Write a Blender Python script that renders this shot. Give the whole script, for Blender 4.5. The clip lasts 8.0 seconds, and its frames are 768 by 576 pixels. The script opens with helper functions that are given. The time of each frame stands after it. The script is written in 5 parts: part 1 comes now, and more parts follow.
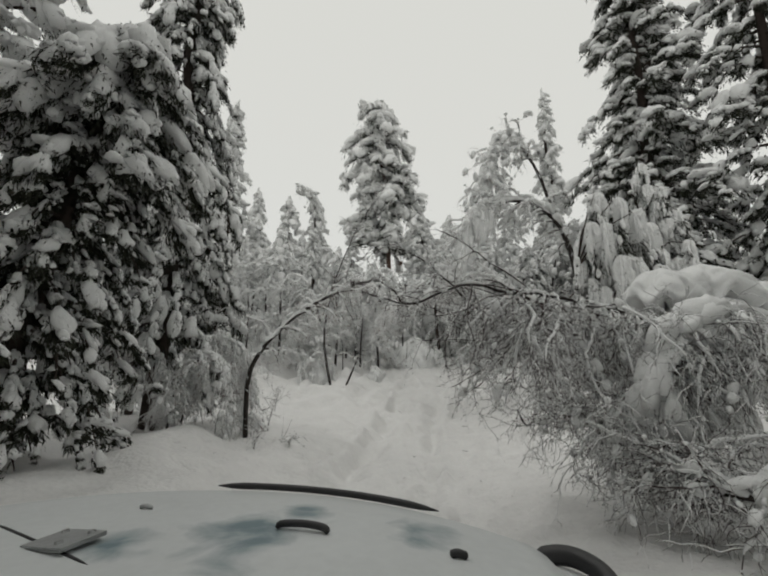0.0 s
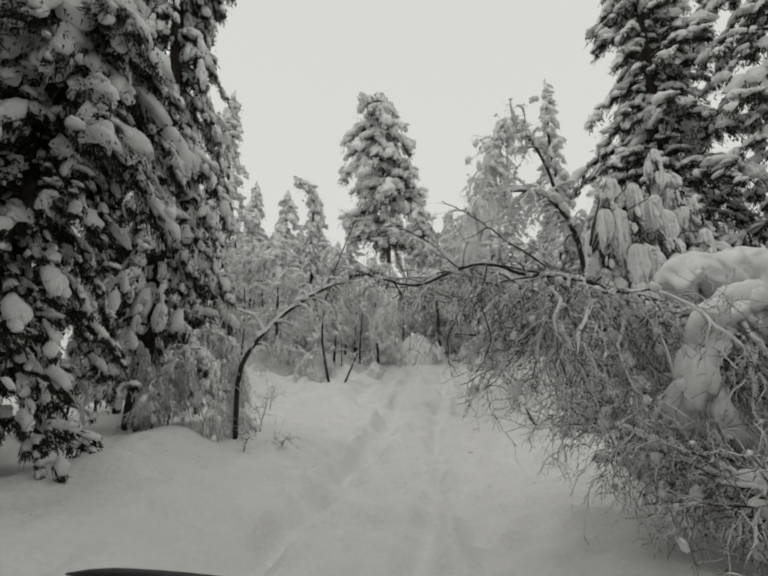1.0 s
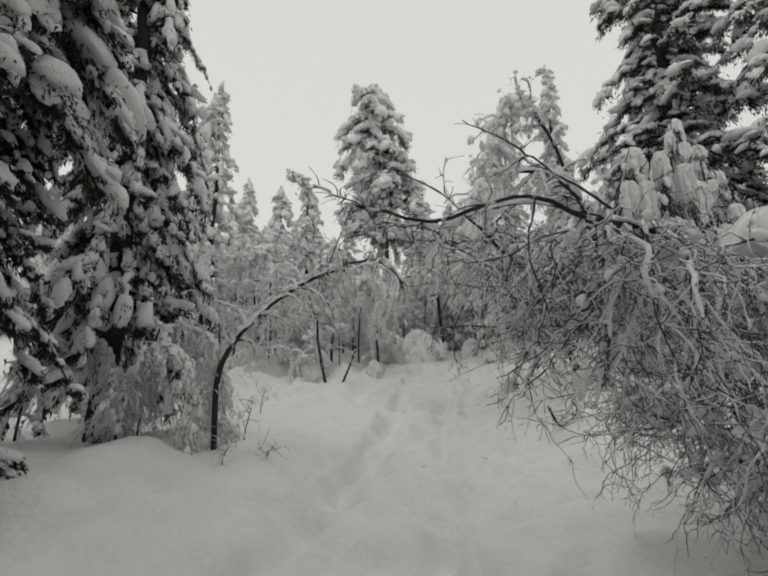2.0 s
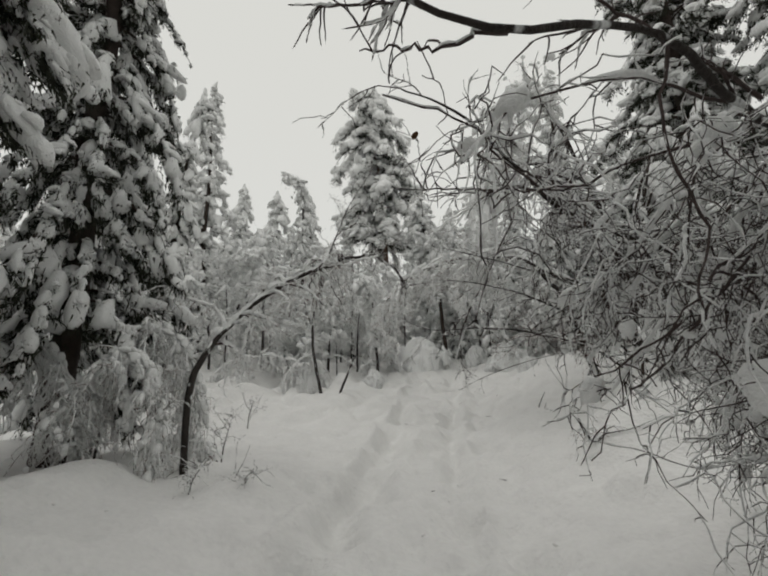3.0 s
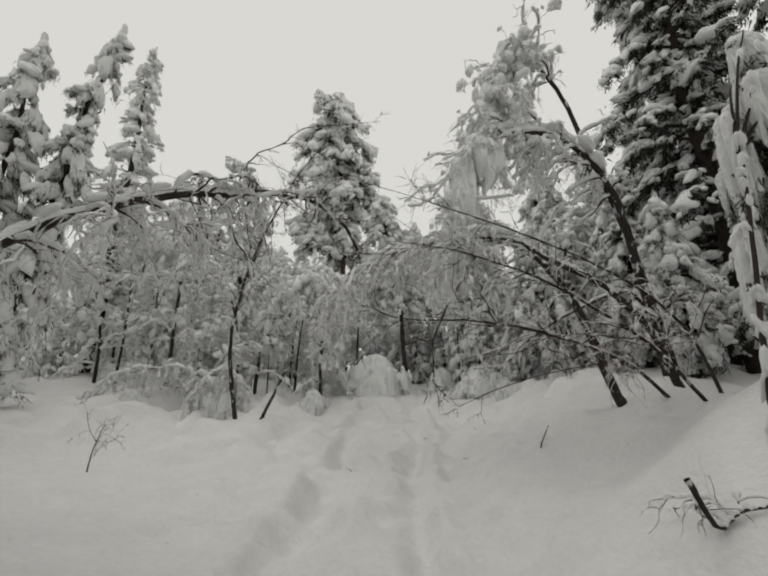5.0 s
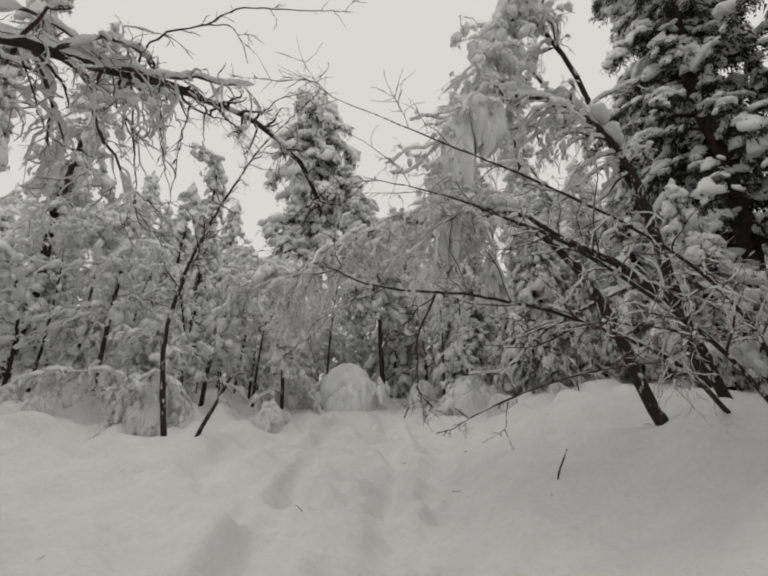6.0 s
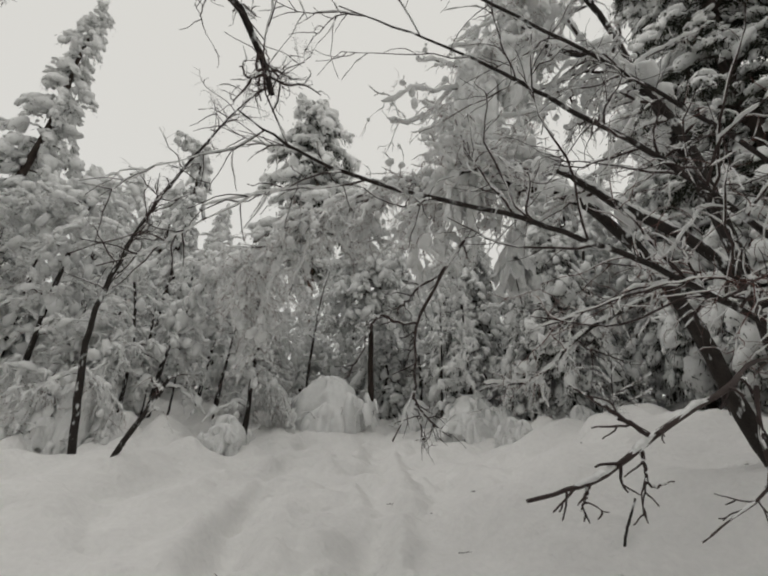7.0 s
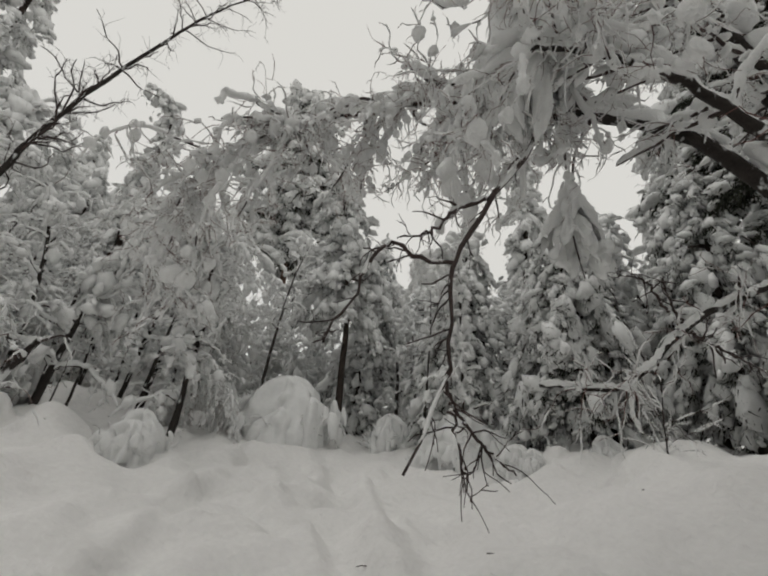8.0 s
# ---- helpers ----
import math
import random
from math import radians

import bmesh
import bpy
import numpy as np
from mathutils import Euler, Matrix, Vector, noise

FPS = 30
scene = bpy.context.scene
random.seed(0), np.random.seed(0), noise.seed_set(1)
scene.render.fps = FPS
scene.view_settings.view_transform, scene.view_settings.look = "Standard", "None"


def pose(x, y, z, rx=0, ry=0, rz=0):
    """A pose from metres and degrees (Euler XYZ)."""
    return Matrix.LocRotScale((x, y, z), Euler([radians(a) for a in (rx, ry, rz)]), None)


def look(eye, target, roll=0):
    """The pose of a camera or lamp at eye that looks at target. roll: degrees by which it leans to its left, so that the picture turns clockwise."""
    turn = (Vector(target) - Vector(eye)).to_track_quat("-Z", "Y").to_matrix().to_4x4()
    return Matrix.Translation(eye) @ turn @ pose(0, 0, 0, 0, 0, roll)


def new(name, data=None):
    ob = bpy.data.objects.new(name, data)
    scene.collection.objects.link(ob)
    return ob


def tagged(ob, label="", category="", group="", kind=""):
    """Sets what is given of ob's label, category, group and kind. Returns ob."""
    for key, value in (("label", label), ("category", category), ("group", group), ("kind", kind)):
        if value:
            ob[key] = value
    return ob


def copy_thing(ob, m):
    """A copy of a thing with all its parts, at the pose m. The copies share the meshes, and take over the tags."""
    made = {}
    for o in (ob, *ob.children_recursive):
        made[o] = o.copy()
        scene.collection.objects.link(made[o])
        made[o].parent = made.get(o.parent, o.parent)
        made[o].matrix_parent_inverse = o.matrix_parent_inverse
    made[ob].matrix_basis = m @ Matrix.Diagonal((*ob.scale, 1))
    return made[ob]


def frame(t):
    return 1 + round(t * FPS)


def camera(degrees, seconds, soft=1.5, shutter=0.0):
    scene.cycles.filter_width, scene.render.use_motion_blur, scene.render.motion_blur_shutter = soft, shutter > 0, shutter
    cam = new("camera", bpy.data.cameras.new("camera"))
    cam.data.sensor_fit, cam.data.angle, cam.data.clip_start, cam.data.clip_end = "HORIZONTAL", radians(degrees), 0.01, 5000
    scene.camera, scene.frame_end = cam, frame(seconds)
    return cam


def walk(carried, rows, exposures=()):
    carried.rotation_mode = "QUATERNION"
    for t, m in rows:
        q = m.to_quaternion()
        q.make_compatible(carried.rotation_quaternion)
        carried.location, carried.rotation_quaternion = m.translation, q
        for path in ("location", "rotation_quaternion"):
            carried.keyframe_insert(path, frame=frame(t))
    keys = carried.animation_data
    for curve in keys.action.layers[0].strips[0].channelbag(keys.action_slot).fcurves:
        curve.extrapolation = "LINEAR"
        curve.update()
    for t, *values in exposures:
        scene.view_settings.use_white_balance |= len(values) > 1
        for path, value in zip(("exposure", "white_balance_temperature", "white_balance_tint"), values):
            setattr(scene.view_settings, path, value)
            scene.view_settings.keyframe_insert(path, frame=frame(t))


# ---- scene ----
# The camera and its walk
cam = camera(87.6, 8.0, soft=2.15)
PATH = [
    (0, (-0.043, -0.084, 1.587), (-0.022, 1.872, 2.001), 0.3),
    (0.5, (-0.038, 0.138, 1.59), (-0.015, 2.096, 1.994), 0.2),
    (1, (-0.026, 0.51, 1.572), (-0.006, 2.469, 1.973), 0.2),
    (1.5, (-0.018, 1.078, 1.536), (0.004, 3.039, 1.928), -0.4),
    (3, (-0.029, 2.697, 1.453), (0.003, 4.645, 1.904), -1.5),
    (3.5, (-0.041, 3.357, 1.411), (0.012, 5.297, 1.892), -0.8),
    (4, (0.009, 4.221, 1.337), (0.117, 6.149, 1.857), -0.1),
    (4.5, (0.107, 5.177, 1.302), (0.287, 7.09, 1.857), 0.4),
    (6, (0.689, 8.022, 1.266), (1.015, 9.878, 1.935), 1.0),
    (6.5, (0.816, 8.93, 1.305), (1.144, 10.767, 2.024), 3.4),
    (7, (1.13, 9.874, 1.296), (1.465, 11.687, 2.07), 3.3),
    (7.5, (1.234, 10.958, 1.385), (1.625, 12.742, 2.201), 5.6),
    (8, (1.35, 11.945, 1.402), (1.792, 13.697, 2.26), 7.8),
]
walk(cam, [(t, look(eye, target, roll)) for t, eye, target, roll in PATH],
     exposures=[(0, -0.03, 6430, 9), (3, -0.03, 6440, 9.5), (4.5, -0.04, 6480, 10), (6, -0.04, 6500, 11), (8, -0.04, 6500, 11)])

# World, sun and exposure: an even overcast sky with a faint, wide sun behind it
world = bpy.data.worlds.new("overcast_sky")
scene.world = world
world.use_nodes = True
wn = world.node_tree
wn.nodes.clear()
sky = wn.nodes.new("ShaderNodeTexSky")
sky.sky_type, sky.sun_disc = "NISHITA", False
sky.sun_elevation, sky.sun_rotation = radians(35), radians(150)
sky_level = wn.nodes.new("ShaderNodeVectorMath")
sky_level.operation = "SCALE"
sky_level.inputs["Scale"].default_value = 0.008
cloud = wn.nodes.new("ShaderNodeVectorMath")
cloud.operation = "ADD"
cloud.inputs[1].default_value = (0.705, 0.695, 0.645)
back = wn.nodes.new("ShaderNodeBackground")
wout = wn.nodes.new("ShaderNodeOutputWorld")
wn.links.new(sky.outputs[0], sky_level.inputs[0])
wn.links.new(sky_level.outputs[0], cloud.inputs[0])
wn.links.new(cloud.outputs[0], back.inputs[0])
wn.links.new(back.outputs[0], wout.inputs[0])
sun_data = bpy.data.lights.new("sun", "SUN")
sun_data.energy, sun_data.angle, sun_data.color = 0.4, radians(40), (1.0, 0.97, 0.93)
sun = new("sun", sun_data)
sun.matrix_world = look((0, 0, 40), (14, -8, 0))


# Materials
def material(name, colour, rough=0.8, spread=0.15, scale=6.0, fine=60.0, bump=0.2, depth=0.01, island=0.0, metal=0.0):
    m = bpy.data.materials.new(name)
    m.use_nodes = True
    nt = m.node_tree
    bsdf = nt.nodes["Principled BSDF"]
    where = nt.nodes.new("ShaderNodeTexCoord")
    big = nt.nodes.new("ShaderNodeTexNoise")
    big.inputs["Scale"].default_value, big.inputs["Detail"].default_value = scale, 5
    small = nt.nodes.new("ShaderNodeTexNoise")
    small.inputs["Scale"].default_value, small.inputs["Detail"].default_value = fine, 4
    for tex in (big, small):
        nt.links.new(where.outputs["Object"], tex.inputs["Vector"])
    both = nt.nodes.new("ShaderNodeMath")
    both.operation = "ADD"
    nt.links.new(big.outputs["Fac"], both.inputs[0])
    nt.links.new(small.outputs["Fac"], both.inputs[1])
    ramp = nt.nodes.new("ShaderNodeMapRange")
    ramp.inputs["From Min"].default_value, ramp.inputs["From Max"].default_value = 0.6, 1.4
    ramp.inputs["To Min"].default_value, ramp.inputs["To Max"].default_value = 1 - spread, 1 + spread
    nt.links.new(both.outputs[0], ramp.inputs["Value"])
    shade = nt.nodes.new("ShaderNodeVectorMath")
    shade.operation = "SCALE"
    shade.inputs[0].default_value = colour
    level = ramp.outputs["Result"]
    if island:
        geo = nt.nodes.new("ShaderNodeNewGeometry")
        wide = nt.nodes.new("ShaderNodeMapRange")
        wide.inputs["To Min"].default_value, wide.inputs["To Max"].default_value = 1 - island, 1 + island
        nt.links.new(geo.outputs["Random Per Island"], wide.inputs["Value"])
        times = nt.nodes.new("ShaderNodeMath")
        times.operation = "MULTIPLY"
        nt.links.new(level, times.inputs[0])
        nt.links.new(wide.outputs["Result"], times.inputs[1])
        level = times.outputs[0]
    nt.links.new(level, shade.inputs["Scale"])
    nt.links.new(shade.outputs[0], bsdf.inputs["Base Color"])
    bsdf.inputs["Roughness"].default_value = rough
    bsdf.inputs["Specular IOR Level"].default_value = 0.2 if rough > 0.6 else 0.5
    bsdf.inputs["Metallic"].default_value = metal
    if bump:
        relief = nt.nodes.new("ShaderNodeBump")
        relief.inputs["Strength"].default_value, relief.inputs["Distance"].default_value = bump, depth
        nt.links.new(both.outputs[0], relief.inputs["Height"])
        nt.links.new(relief.outputs[0], bsdf.inputs["Normal"])
    return m


SNOW = material("fresh_snow", (0.825, 0.82, 0.81), 0.65, 0.06, 2.2, 14.0, 0.6, 0.045)
CLUMP = material("clinging_snow", (0.875, 0.88, 0.875), 0.7, 0.06, 9.0, 60.0, 0.6, 0.02)


def flecked(name, amount, ground_tone=(0.81, 0.815, 0.81), fleck_tone=(0.05, 0.045, 0.035), fine=42.0, wide=5.0):
    """A surface with ragged patches of another tone: needle tips through snow, snow stuck to bark."""
    m = material(name, ground_tone, 0.75, 0.08 if ground_tone[0] > 0.5 else 0.4, 9.0, 60.0, 0.7, 0.02)
    nt = m.node_tree
    bsdf = nt.nodes["Principled BSDF"]
    old = bsdf.inputs["Base Color"].links[0].from_socket
    where = nt.nodes.new("ShaderNodeTexCoord")
    stretch = nt.nodes.new("ShaderNodeMapping")
    stretch.inputs["Scale"].default_value = (1, 1, 0.45)
    fleck = nt.nodes.new("ShaderNodeTexNoise")
    fleck.inputs["Scale"].default_value, fleck.inputs["Detail"].default_value = fine, 6
    patch = nt.nodes.new("ShaderNodeTexNoise")
    patch.inputs["Scale"].default_value, patch.inputs["Detail"].default_value = wide, 3
    nt.links.new(where.outputs["Object"], stretch.inputs["Vector"])
    nt.links.new(stretch.outputs[0], fleck.inputs["Vector"])
    nt.links.new(where.outputs["Object"], patch.inputs["Vector"])
    both = nt.nodes.new("ShaderNodeMath")
    both.operation = "ADD"
    nt.links.new(fleck.outputs["Fac"], both.inputs[0])
    nt.links.new(patch.outputs["Fac"], both.inputs[1])
    edge = nt.nodes.new("ShaderNodeMapRange")
    edge.inputs["From Min"].default_value, edge.inputs["From Max"].default_value = amount, amount + 0.10
    nt.links.new(both.outputs[0], edge.inputs["Value"])
    mix = nt.nodes.new("ShaderNodeMix")
    mix.data_type = "RGBA"
    mix.inputs["B"].default_value = (*fleck_tone, 1)
    nt.links.new(edge.outputs["Result"], mix.inputs["Factor"])
    nt.links.new(old, mix.inputs["A"])
    nt.links.new(mix.outputs["Result"], bsdf.inputs["Base Color"])
    return m


BOUGH_SNOW = flecked("bough_snow", 1.20)
NEEDLE = material("needles", (0.028, 0.030, 0.020), 0.7, 0.3, 4.0, 40.0, 0, 0, 0.5)
SPRUCE_BARK = material("spruce_bark", (0.055, 0.042, 0.036), 0.9, 0.35, 8.0, 70.0, 0.8, 0.02)
PINE_BARK = material("pine_bark", (0.13, 0.085, 0.065), 0.9, 0.3, 6.0, 50.0, 0.8, 0.02)
BIRCH_BARK = flecked("birch_bark_with_snow", 1.12, (0.036, 0.030, 0.027), (0.72, 0.73, 0.73), 14.0, 3.0)
TWIG = material("twig_bark", (0.060, 0.045, 0.042), 0.8, 0.3, 5.0, 40.0, 0, 0, 0.3)
FINE_TWIG = material("fine_twig_bark", (0.16, 0.086, 0.076), 0.8, 0.3, 5.0, 40.0, 0, 0, 0.3)
LEAF = material("dead_leaf", (0.11, 0.06, 0.035), 0.7, 0.3, 20.0, 90.0, 0.3, 0.003)
PAINT = material("white_paint", (0.62, 0.64, 0.64), 0.35, 0.06, 3.0, 40.0, 0.1, 0.004)
BLACK = material("black_plastic", (0.018, 0.018, 0.019), 0.5, 0.2, 10.0, 120.0, 0.3, 0.002)
STEEL = material("dull_steel", (0.42, 0.43, 0.43), 0.45, 0.15, 12.0, 90.0, 0.2, 0.002, 0.0, 0.6)
RUBBER = material("tyre_rubber", (0.02, 0.02, 0.02), 0.85, 0.2, 8.0, 60.0, 0.3, 0.004)


# Mesh helpers
rng = np.random.default_rng(7)


def unit(v):
    return v / np.maximum(np.linalg.norm(v, axis=-1, keepdims=True), 1e-9)


class Soup:
    """Triangles gathered in arrays, made into one mesh."""

    def __init__(self):
        self.v, self.f, self.n = [], [], 0

    def add(self, v, f):
        v = np.asarray(v, float).reshape(-1, 3)
        self.v.append(v)
        self.f.append(np.asarray(f, int).reshape(-1, 3) + self.n)
        self.n += len(v)

    def mesh(self, name, origin=(0, 0, 0), smooth=True):
        me = bpy.data.meshes.new(name)
        if not self.v:
            return me
        v, f = np.concatenate(self.v) - np.array(origin, float), np.concatenate(self.f)
        me.vertices.add(len(v))
        me.vertices.foreach_set("co", v.ravel())
        me.loops.add(f.size)
        me.loops.foreach_set("vertex_index", f.ravel())
        me.polygons.add(len(f))
        me.polygons.foreach_set("loop_start", np.arange(0, f.size, 3))
        me.polygons.foreach_set("loop_total", np.full(len(f), 3))
        me.polygons.foreach_set("use_smooth", np.full(len(f), smooth))
        me.update()
        return me


def tubes(p, r, k=5):
    """Tapered tubes along many polylines: p (m, n, 3), r (m, n)."""
    m, n, _ = p.shape
    t = unit(np.gradient(p, axis=1))
    a = unit(np.cross(t, np.array([0.43, 0.29, 0.13])))
    b = np.cross(t, a)
    w = np.arange(k) * 2 * np.pi / k
    ring = a[:, :, None] * np.cos(w)[None, None, :, None] + b[:, :, None] * np.sin(w)[None, None, :, None]
    v = p[:, :, None] + ring * r[:, :, None, None]
    i = (np.arange(m)[:, None, None] * n + np.arange(n - 1)[None, :, None]) * k
    j = np.arange(k)[None, None, :]
    j2 = (j + 1) % k
    q = np.stack([i + j, i + j2, i + k + j2, i + j, i + k + j2, i + k + j], -1)
    return v.reshape(-1, 3), q.reshape(-1, 3)


def smooth_line(points, n):
    """A rounded line through a few control points, in n steps."""
    c = np.array(points, float)
    c = np.vstack([2 * c[0] - c[1], c, 2 * c[-1] - c[-2]])
    out = []
    for u in np.linspace(0, len(c) - 3 - 1e-6, n):
        i, s = int(u), u - int(u)
        a, b, d, e = c[i:i + 4]
        out.append(0.5 * (2 * b + (d - a) * s + (2 * a - 5 * b + 4 * d - e) * s * s + (3 * b - a - 3 * d + e) * s ** 3))
    return np.array(out)


def grow(start, way, length, n, droop, wiggle):
    """Polylines that grow from start along way, bending down and wandering."""
    pos, d = start.copy(), unit(way)
    out = [pos.copy()]
    for _ in range(n):
        d = unit(d + rng.normal(0, wiggle, d.shape) + np.array([0, 0, -1.0]) * np.reshape(droop, (-1, 1)))
        pos = pos + d * (np.reshape(length, (-1, 1)) / n)
        out.append(pos.copy())
    return np.stack(out, 1)


def pick(p, r, count, low=0.15, high=1.0):
    """Random places along polylines: point, direction, radius there."""
    m, n, _ = p.shape
    who = rng.integers(0, m, count)
    u = rng.uniform(low, high, count) * (n - 1.001)
    i = u.astype(int)
    s = (u - i)[:, None]
    a, b = p[who, i], p[who, i + 1]
    return a + (b - a) * s, unit(b - a), r[who, i]


def finer(p, r, times):
    """The same polylines with more steps."""
    m, n, _ = p.shape
    u = np.linspace(0, n - 1.001, (n - 1) * times + 1)
    i = u.astype(int)
    s = u - i
    return p[:, i] + (p[:, i + 1] - p[:, i]) * s[None, :, None], r[:, i] + (r[:, i + 1] - r[:, i]) * s[None, :]


def snow_on(soup, p, r, thick, cover=0.7, k=5, times=2, steep=False):
    """A lumpy ridge of snow that lies on polylines, with gaps."""
    q, rr = finer(p, r, times)
    m, n, _ = q.shape
    t = unit(np.gradient(q, axis=1))
    flat = np.sqrt(np.clip(1 - t[:, :, 2] ** 2, 0.05, 1))
    coarse = rng.uniform(0, 1, (m, n // 3 + 3))
    u = np.arange(n) / 3.0
    i = u.astype(int)
    w = (u - i)[None]
    w = w * w * (3 - 2 * w)
    wave = coarse[:, i] * (1 - w) + coarse[:, i + 1] * w
    on = np.clip((cover + 0.12 - wave) / 0.24, 0, 1)
    if steep:
        on = on * np.clip((flat - 0.35) / 0.3, 0, 1)
    lump = 0.75 + 0.5 * wave + rng.uniform(-0.15, 0.15, (m, n))
    size = (thick * (0.45 + 0.55 * flat) + rr * (0.55 if steep else 0.9)) * lump
    size = rr * 0.6 + (size - rr * 0.6) * on
    size[:, 0] *= 0.5
    size[:, -1] *= 0.3
    up = np.zeros_like(q)
    up[:, :, 2] = (rr * 0.85 + size * 0.35 if steep else size * 0.75) * flat * on
    up += rng.normal(0, 0.12, q.shape) * size[:, :, None]
    v, f = tubes(q + up, size, k)
    soup.add(v, f)


def lobe_shapes(level, count):
    """Lumpy, drooping snow pads one unit long along x."""
    shapes = []
    for c in range(count):
        bm = bmesh.new()
        bmesh.ops.create_icosphere(bm, subdivisions=level, radius=0.5)
        v = np.array([w.co[:] for w in bm.verts])
        f = np.array([[w.index for w in face.verts] for face in bm.faces])
        bm.free()
        off = np.array([17.0 * c, 5.0 * c, 3.0])
        d = np.array([noise.noise(Vector(w * 2.6 + off)) for w in v])
        e = np.array([noise.noise(Vector(w * 6.0 - off)) for w in v])
        v = v * (1 + 0.5 * d + (0.34 if level > 2 else 0.2) * e)[:, None]
        v[:, 2] = np.where(v[:, 2] < 0, v[:, 2] * 0.6, v[:, 2])
        v[:, 1] *= 1.0 + 0.25 * v[:, 0]
        v[:, 2] -= 0.32 * (v[:, 0] + 0.2) ** 2 + 0.3 * v[:, 1] ** 2 - 0.03
        shapes.append((v, f))
    return shapes


LOBES = {1: lobe_shapes(1, 6), 2: lobe_shapes(2, 8), 3: lobe_shapes(3, 6)}


def lobes(soup, centre, way, length, width, thick, level):
    """Snow pads at many places, each along its own way."""
    x = unit(way)
    y = unit(np.cross(np.array([0.02, 0.03, 1.0]), x))
    z = np.cross(x, y)
    kind = rng.integers(0, len(LOBES[level]), len(centre))
    for c, (v, f) in enumerate(LOBES[level]):
        at = np.nonzero(kind == c)[0]
        if not len(at):
            continue
        s = np.stack([length[at], width[at], thick[at]], 1)
        w = v[None] * s[:, None]
        w = centre[at][:, None] + w[:, :, 0:1] * x[at][:, None] + w[:, :, 1:2] * y[at][:, None] + w[:, :, 2:3] * z[at][:, None]
        soup.add(w, f[None] + (np.arange(len(at)) * len(v))[:, None, None])


def cape(soup, cx, cy, top, length, radius, fold=1.0, ragged=0.3, dome=False, n=64, m=30, closed=0.75, peak=0.0, pointed=False):
    """A smooth closed fall of snow under a rounded head: long and folded like cloth, or a dome."""
    th, v = np.meshgrid(np.linspace(0, 2 * np.pi, n, endpoint=False), np.linspace(0.0, 1.0, m))
    shift = rng.uniform(0, 6.28, 8)
    wave = sum(a * np.cos(k * th + shift[i] + 0.9 * np.sin(2.2 * v + shift[i + 4])) for i, (k, a) in enumerate(((3, 0.13), (5, 0.12), (8, 0.09), (13, 0.055))))
    off = rng.uniform(0, 50, 3)
    lump = np.array([noise.noise(Vector((1.4 * math.cos(a) + off[0], 1.4 * math.sin(a) + off[1], 2.6 * b * max(1.0, length / (3 * radius)) + off[2]))) for a, b in zip(th.ravel(), v.ravel())]).reshape(th.shape)
    fine = np.array([noise.noise(Vector((3.5 * math.cos(a) - off[0], 3.5 * math.sin(a) + off[2], 6.0 * b * max(1.0, length / (3 * radius)) + off[1]))) for a, b in zip(th.ravel(), v.ravel())]).reshape(th.shape)
    lean = rng.normal(0, 0.1 * radius, 2)
    round_head = np.sqrt(np.clip(1 - (1 - np.minimum(length * v ** 1.7 / (1.5 * radius), 1)) ** 2, 0, 1)) * (0.72 + 0.28 * np.sin(v * np.pi / 2))
    r = radius * (np.sin(v * np.pi / 2) ** 0.8 if dome else v ** 1.05 if pointed else round_head) * (1 + fold * wave * np.minimum(1, v * 2.5) + (0.42 if dome else 0.26) * lump + (0.22 if dome else 0.15) * fine)
    tuck = np.clip((v - 0.86) / 0.14, 0, 1) ** 2
    r = r * (1 - (0.0 if dome else closed) * tuck)
    hem = 1 - ragged * (0.5 + 0.5 * np.cos(3 * th + shift[0]) * np.cos(5 * th + shift[1]))
    drop = (1 - peak) * (1 - np.cos(v * np.pi / 2)) + peak * v ** 0.9 if dome else v ** (1.0 if pointed else 1.7)
    z = top - length * hem * drop + 0.06 * radius * lump
    soup_v = np.stack([cx + lean[0] * v + r * np.cos(th), cy + lean[1] * v + r * np.sin(th), z], -1)
    i, j = np.arange(m - 1)[:, None] * n, np.arange(n)[None, :]
    j2 = (j + 1) % n
    soup.add(soup_v, np.stack([i + j, i + n + j, i + n + j2, i + j, i + n + j2, i + j2], -1))


def spikes(soup, start, way, length, width):
    """Needle sprays: thin triangles from start along way."""
    d = unit(way)
    side = unit(np.cross(d, rng.normal(0, 1, d.shape))) * np.reshape(width, (-1, 1))
    v = np.stack([start - side, start + side, start + d * np.reshape(length, (-1, 1))], 1)
    soup.add(v, np.arange(len(start) * 3))


def mesh_object(name, me, mat, parent=None, label=""):
    ob = new(name, me)
    if not me.materials:
        me.materials.append(mat)
    if parent:
        ob.parent = parent
    return tagged(ob, label)


def part(name, bm, mat, parent, label=""):
    me = bpy.data.meshes.new(name)
    bm.normal_update()
    bm.to_mesh(me)
    bm.free()
    return mesh_object(name, me, mat, parent, label)


# The ground: a snowed-in forest track between two banks
def ramp(v, a, b):
    s = np.clip((v - a) / (b - a), 0, 1)
    return s * s * (3 - 2 * s)


def track_x(y):
    return 1.35 * ramp(y, 3.0, 14.0) + np.maximum(y - 12.5, 0) * 0.2 - 0.1 * np.maximum(y - 30, 0)


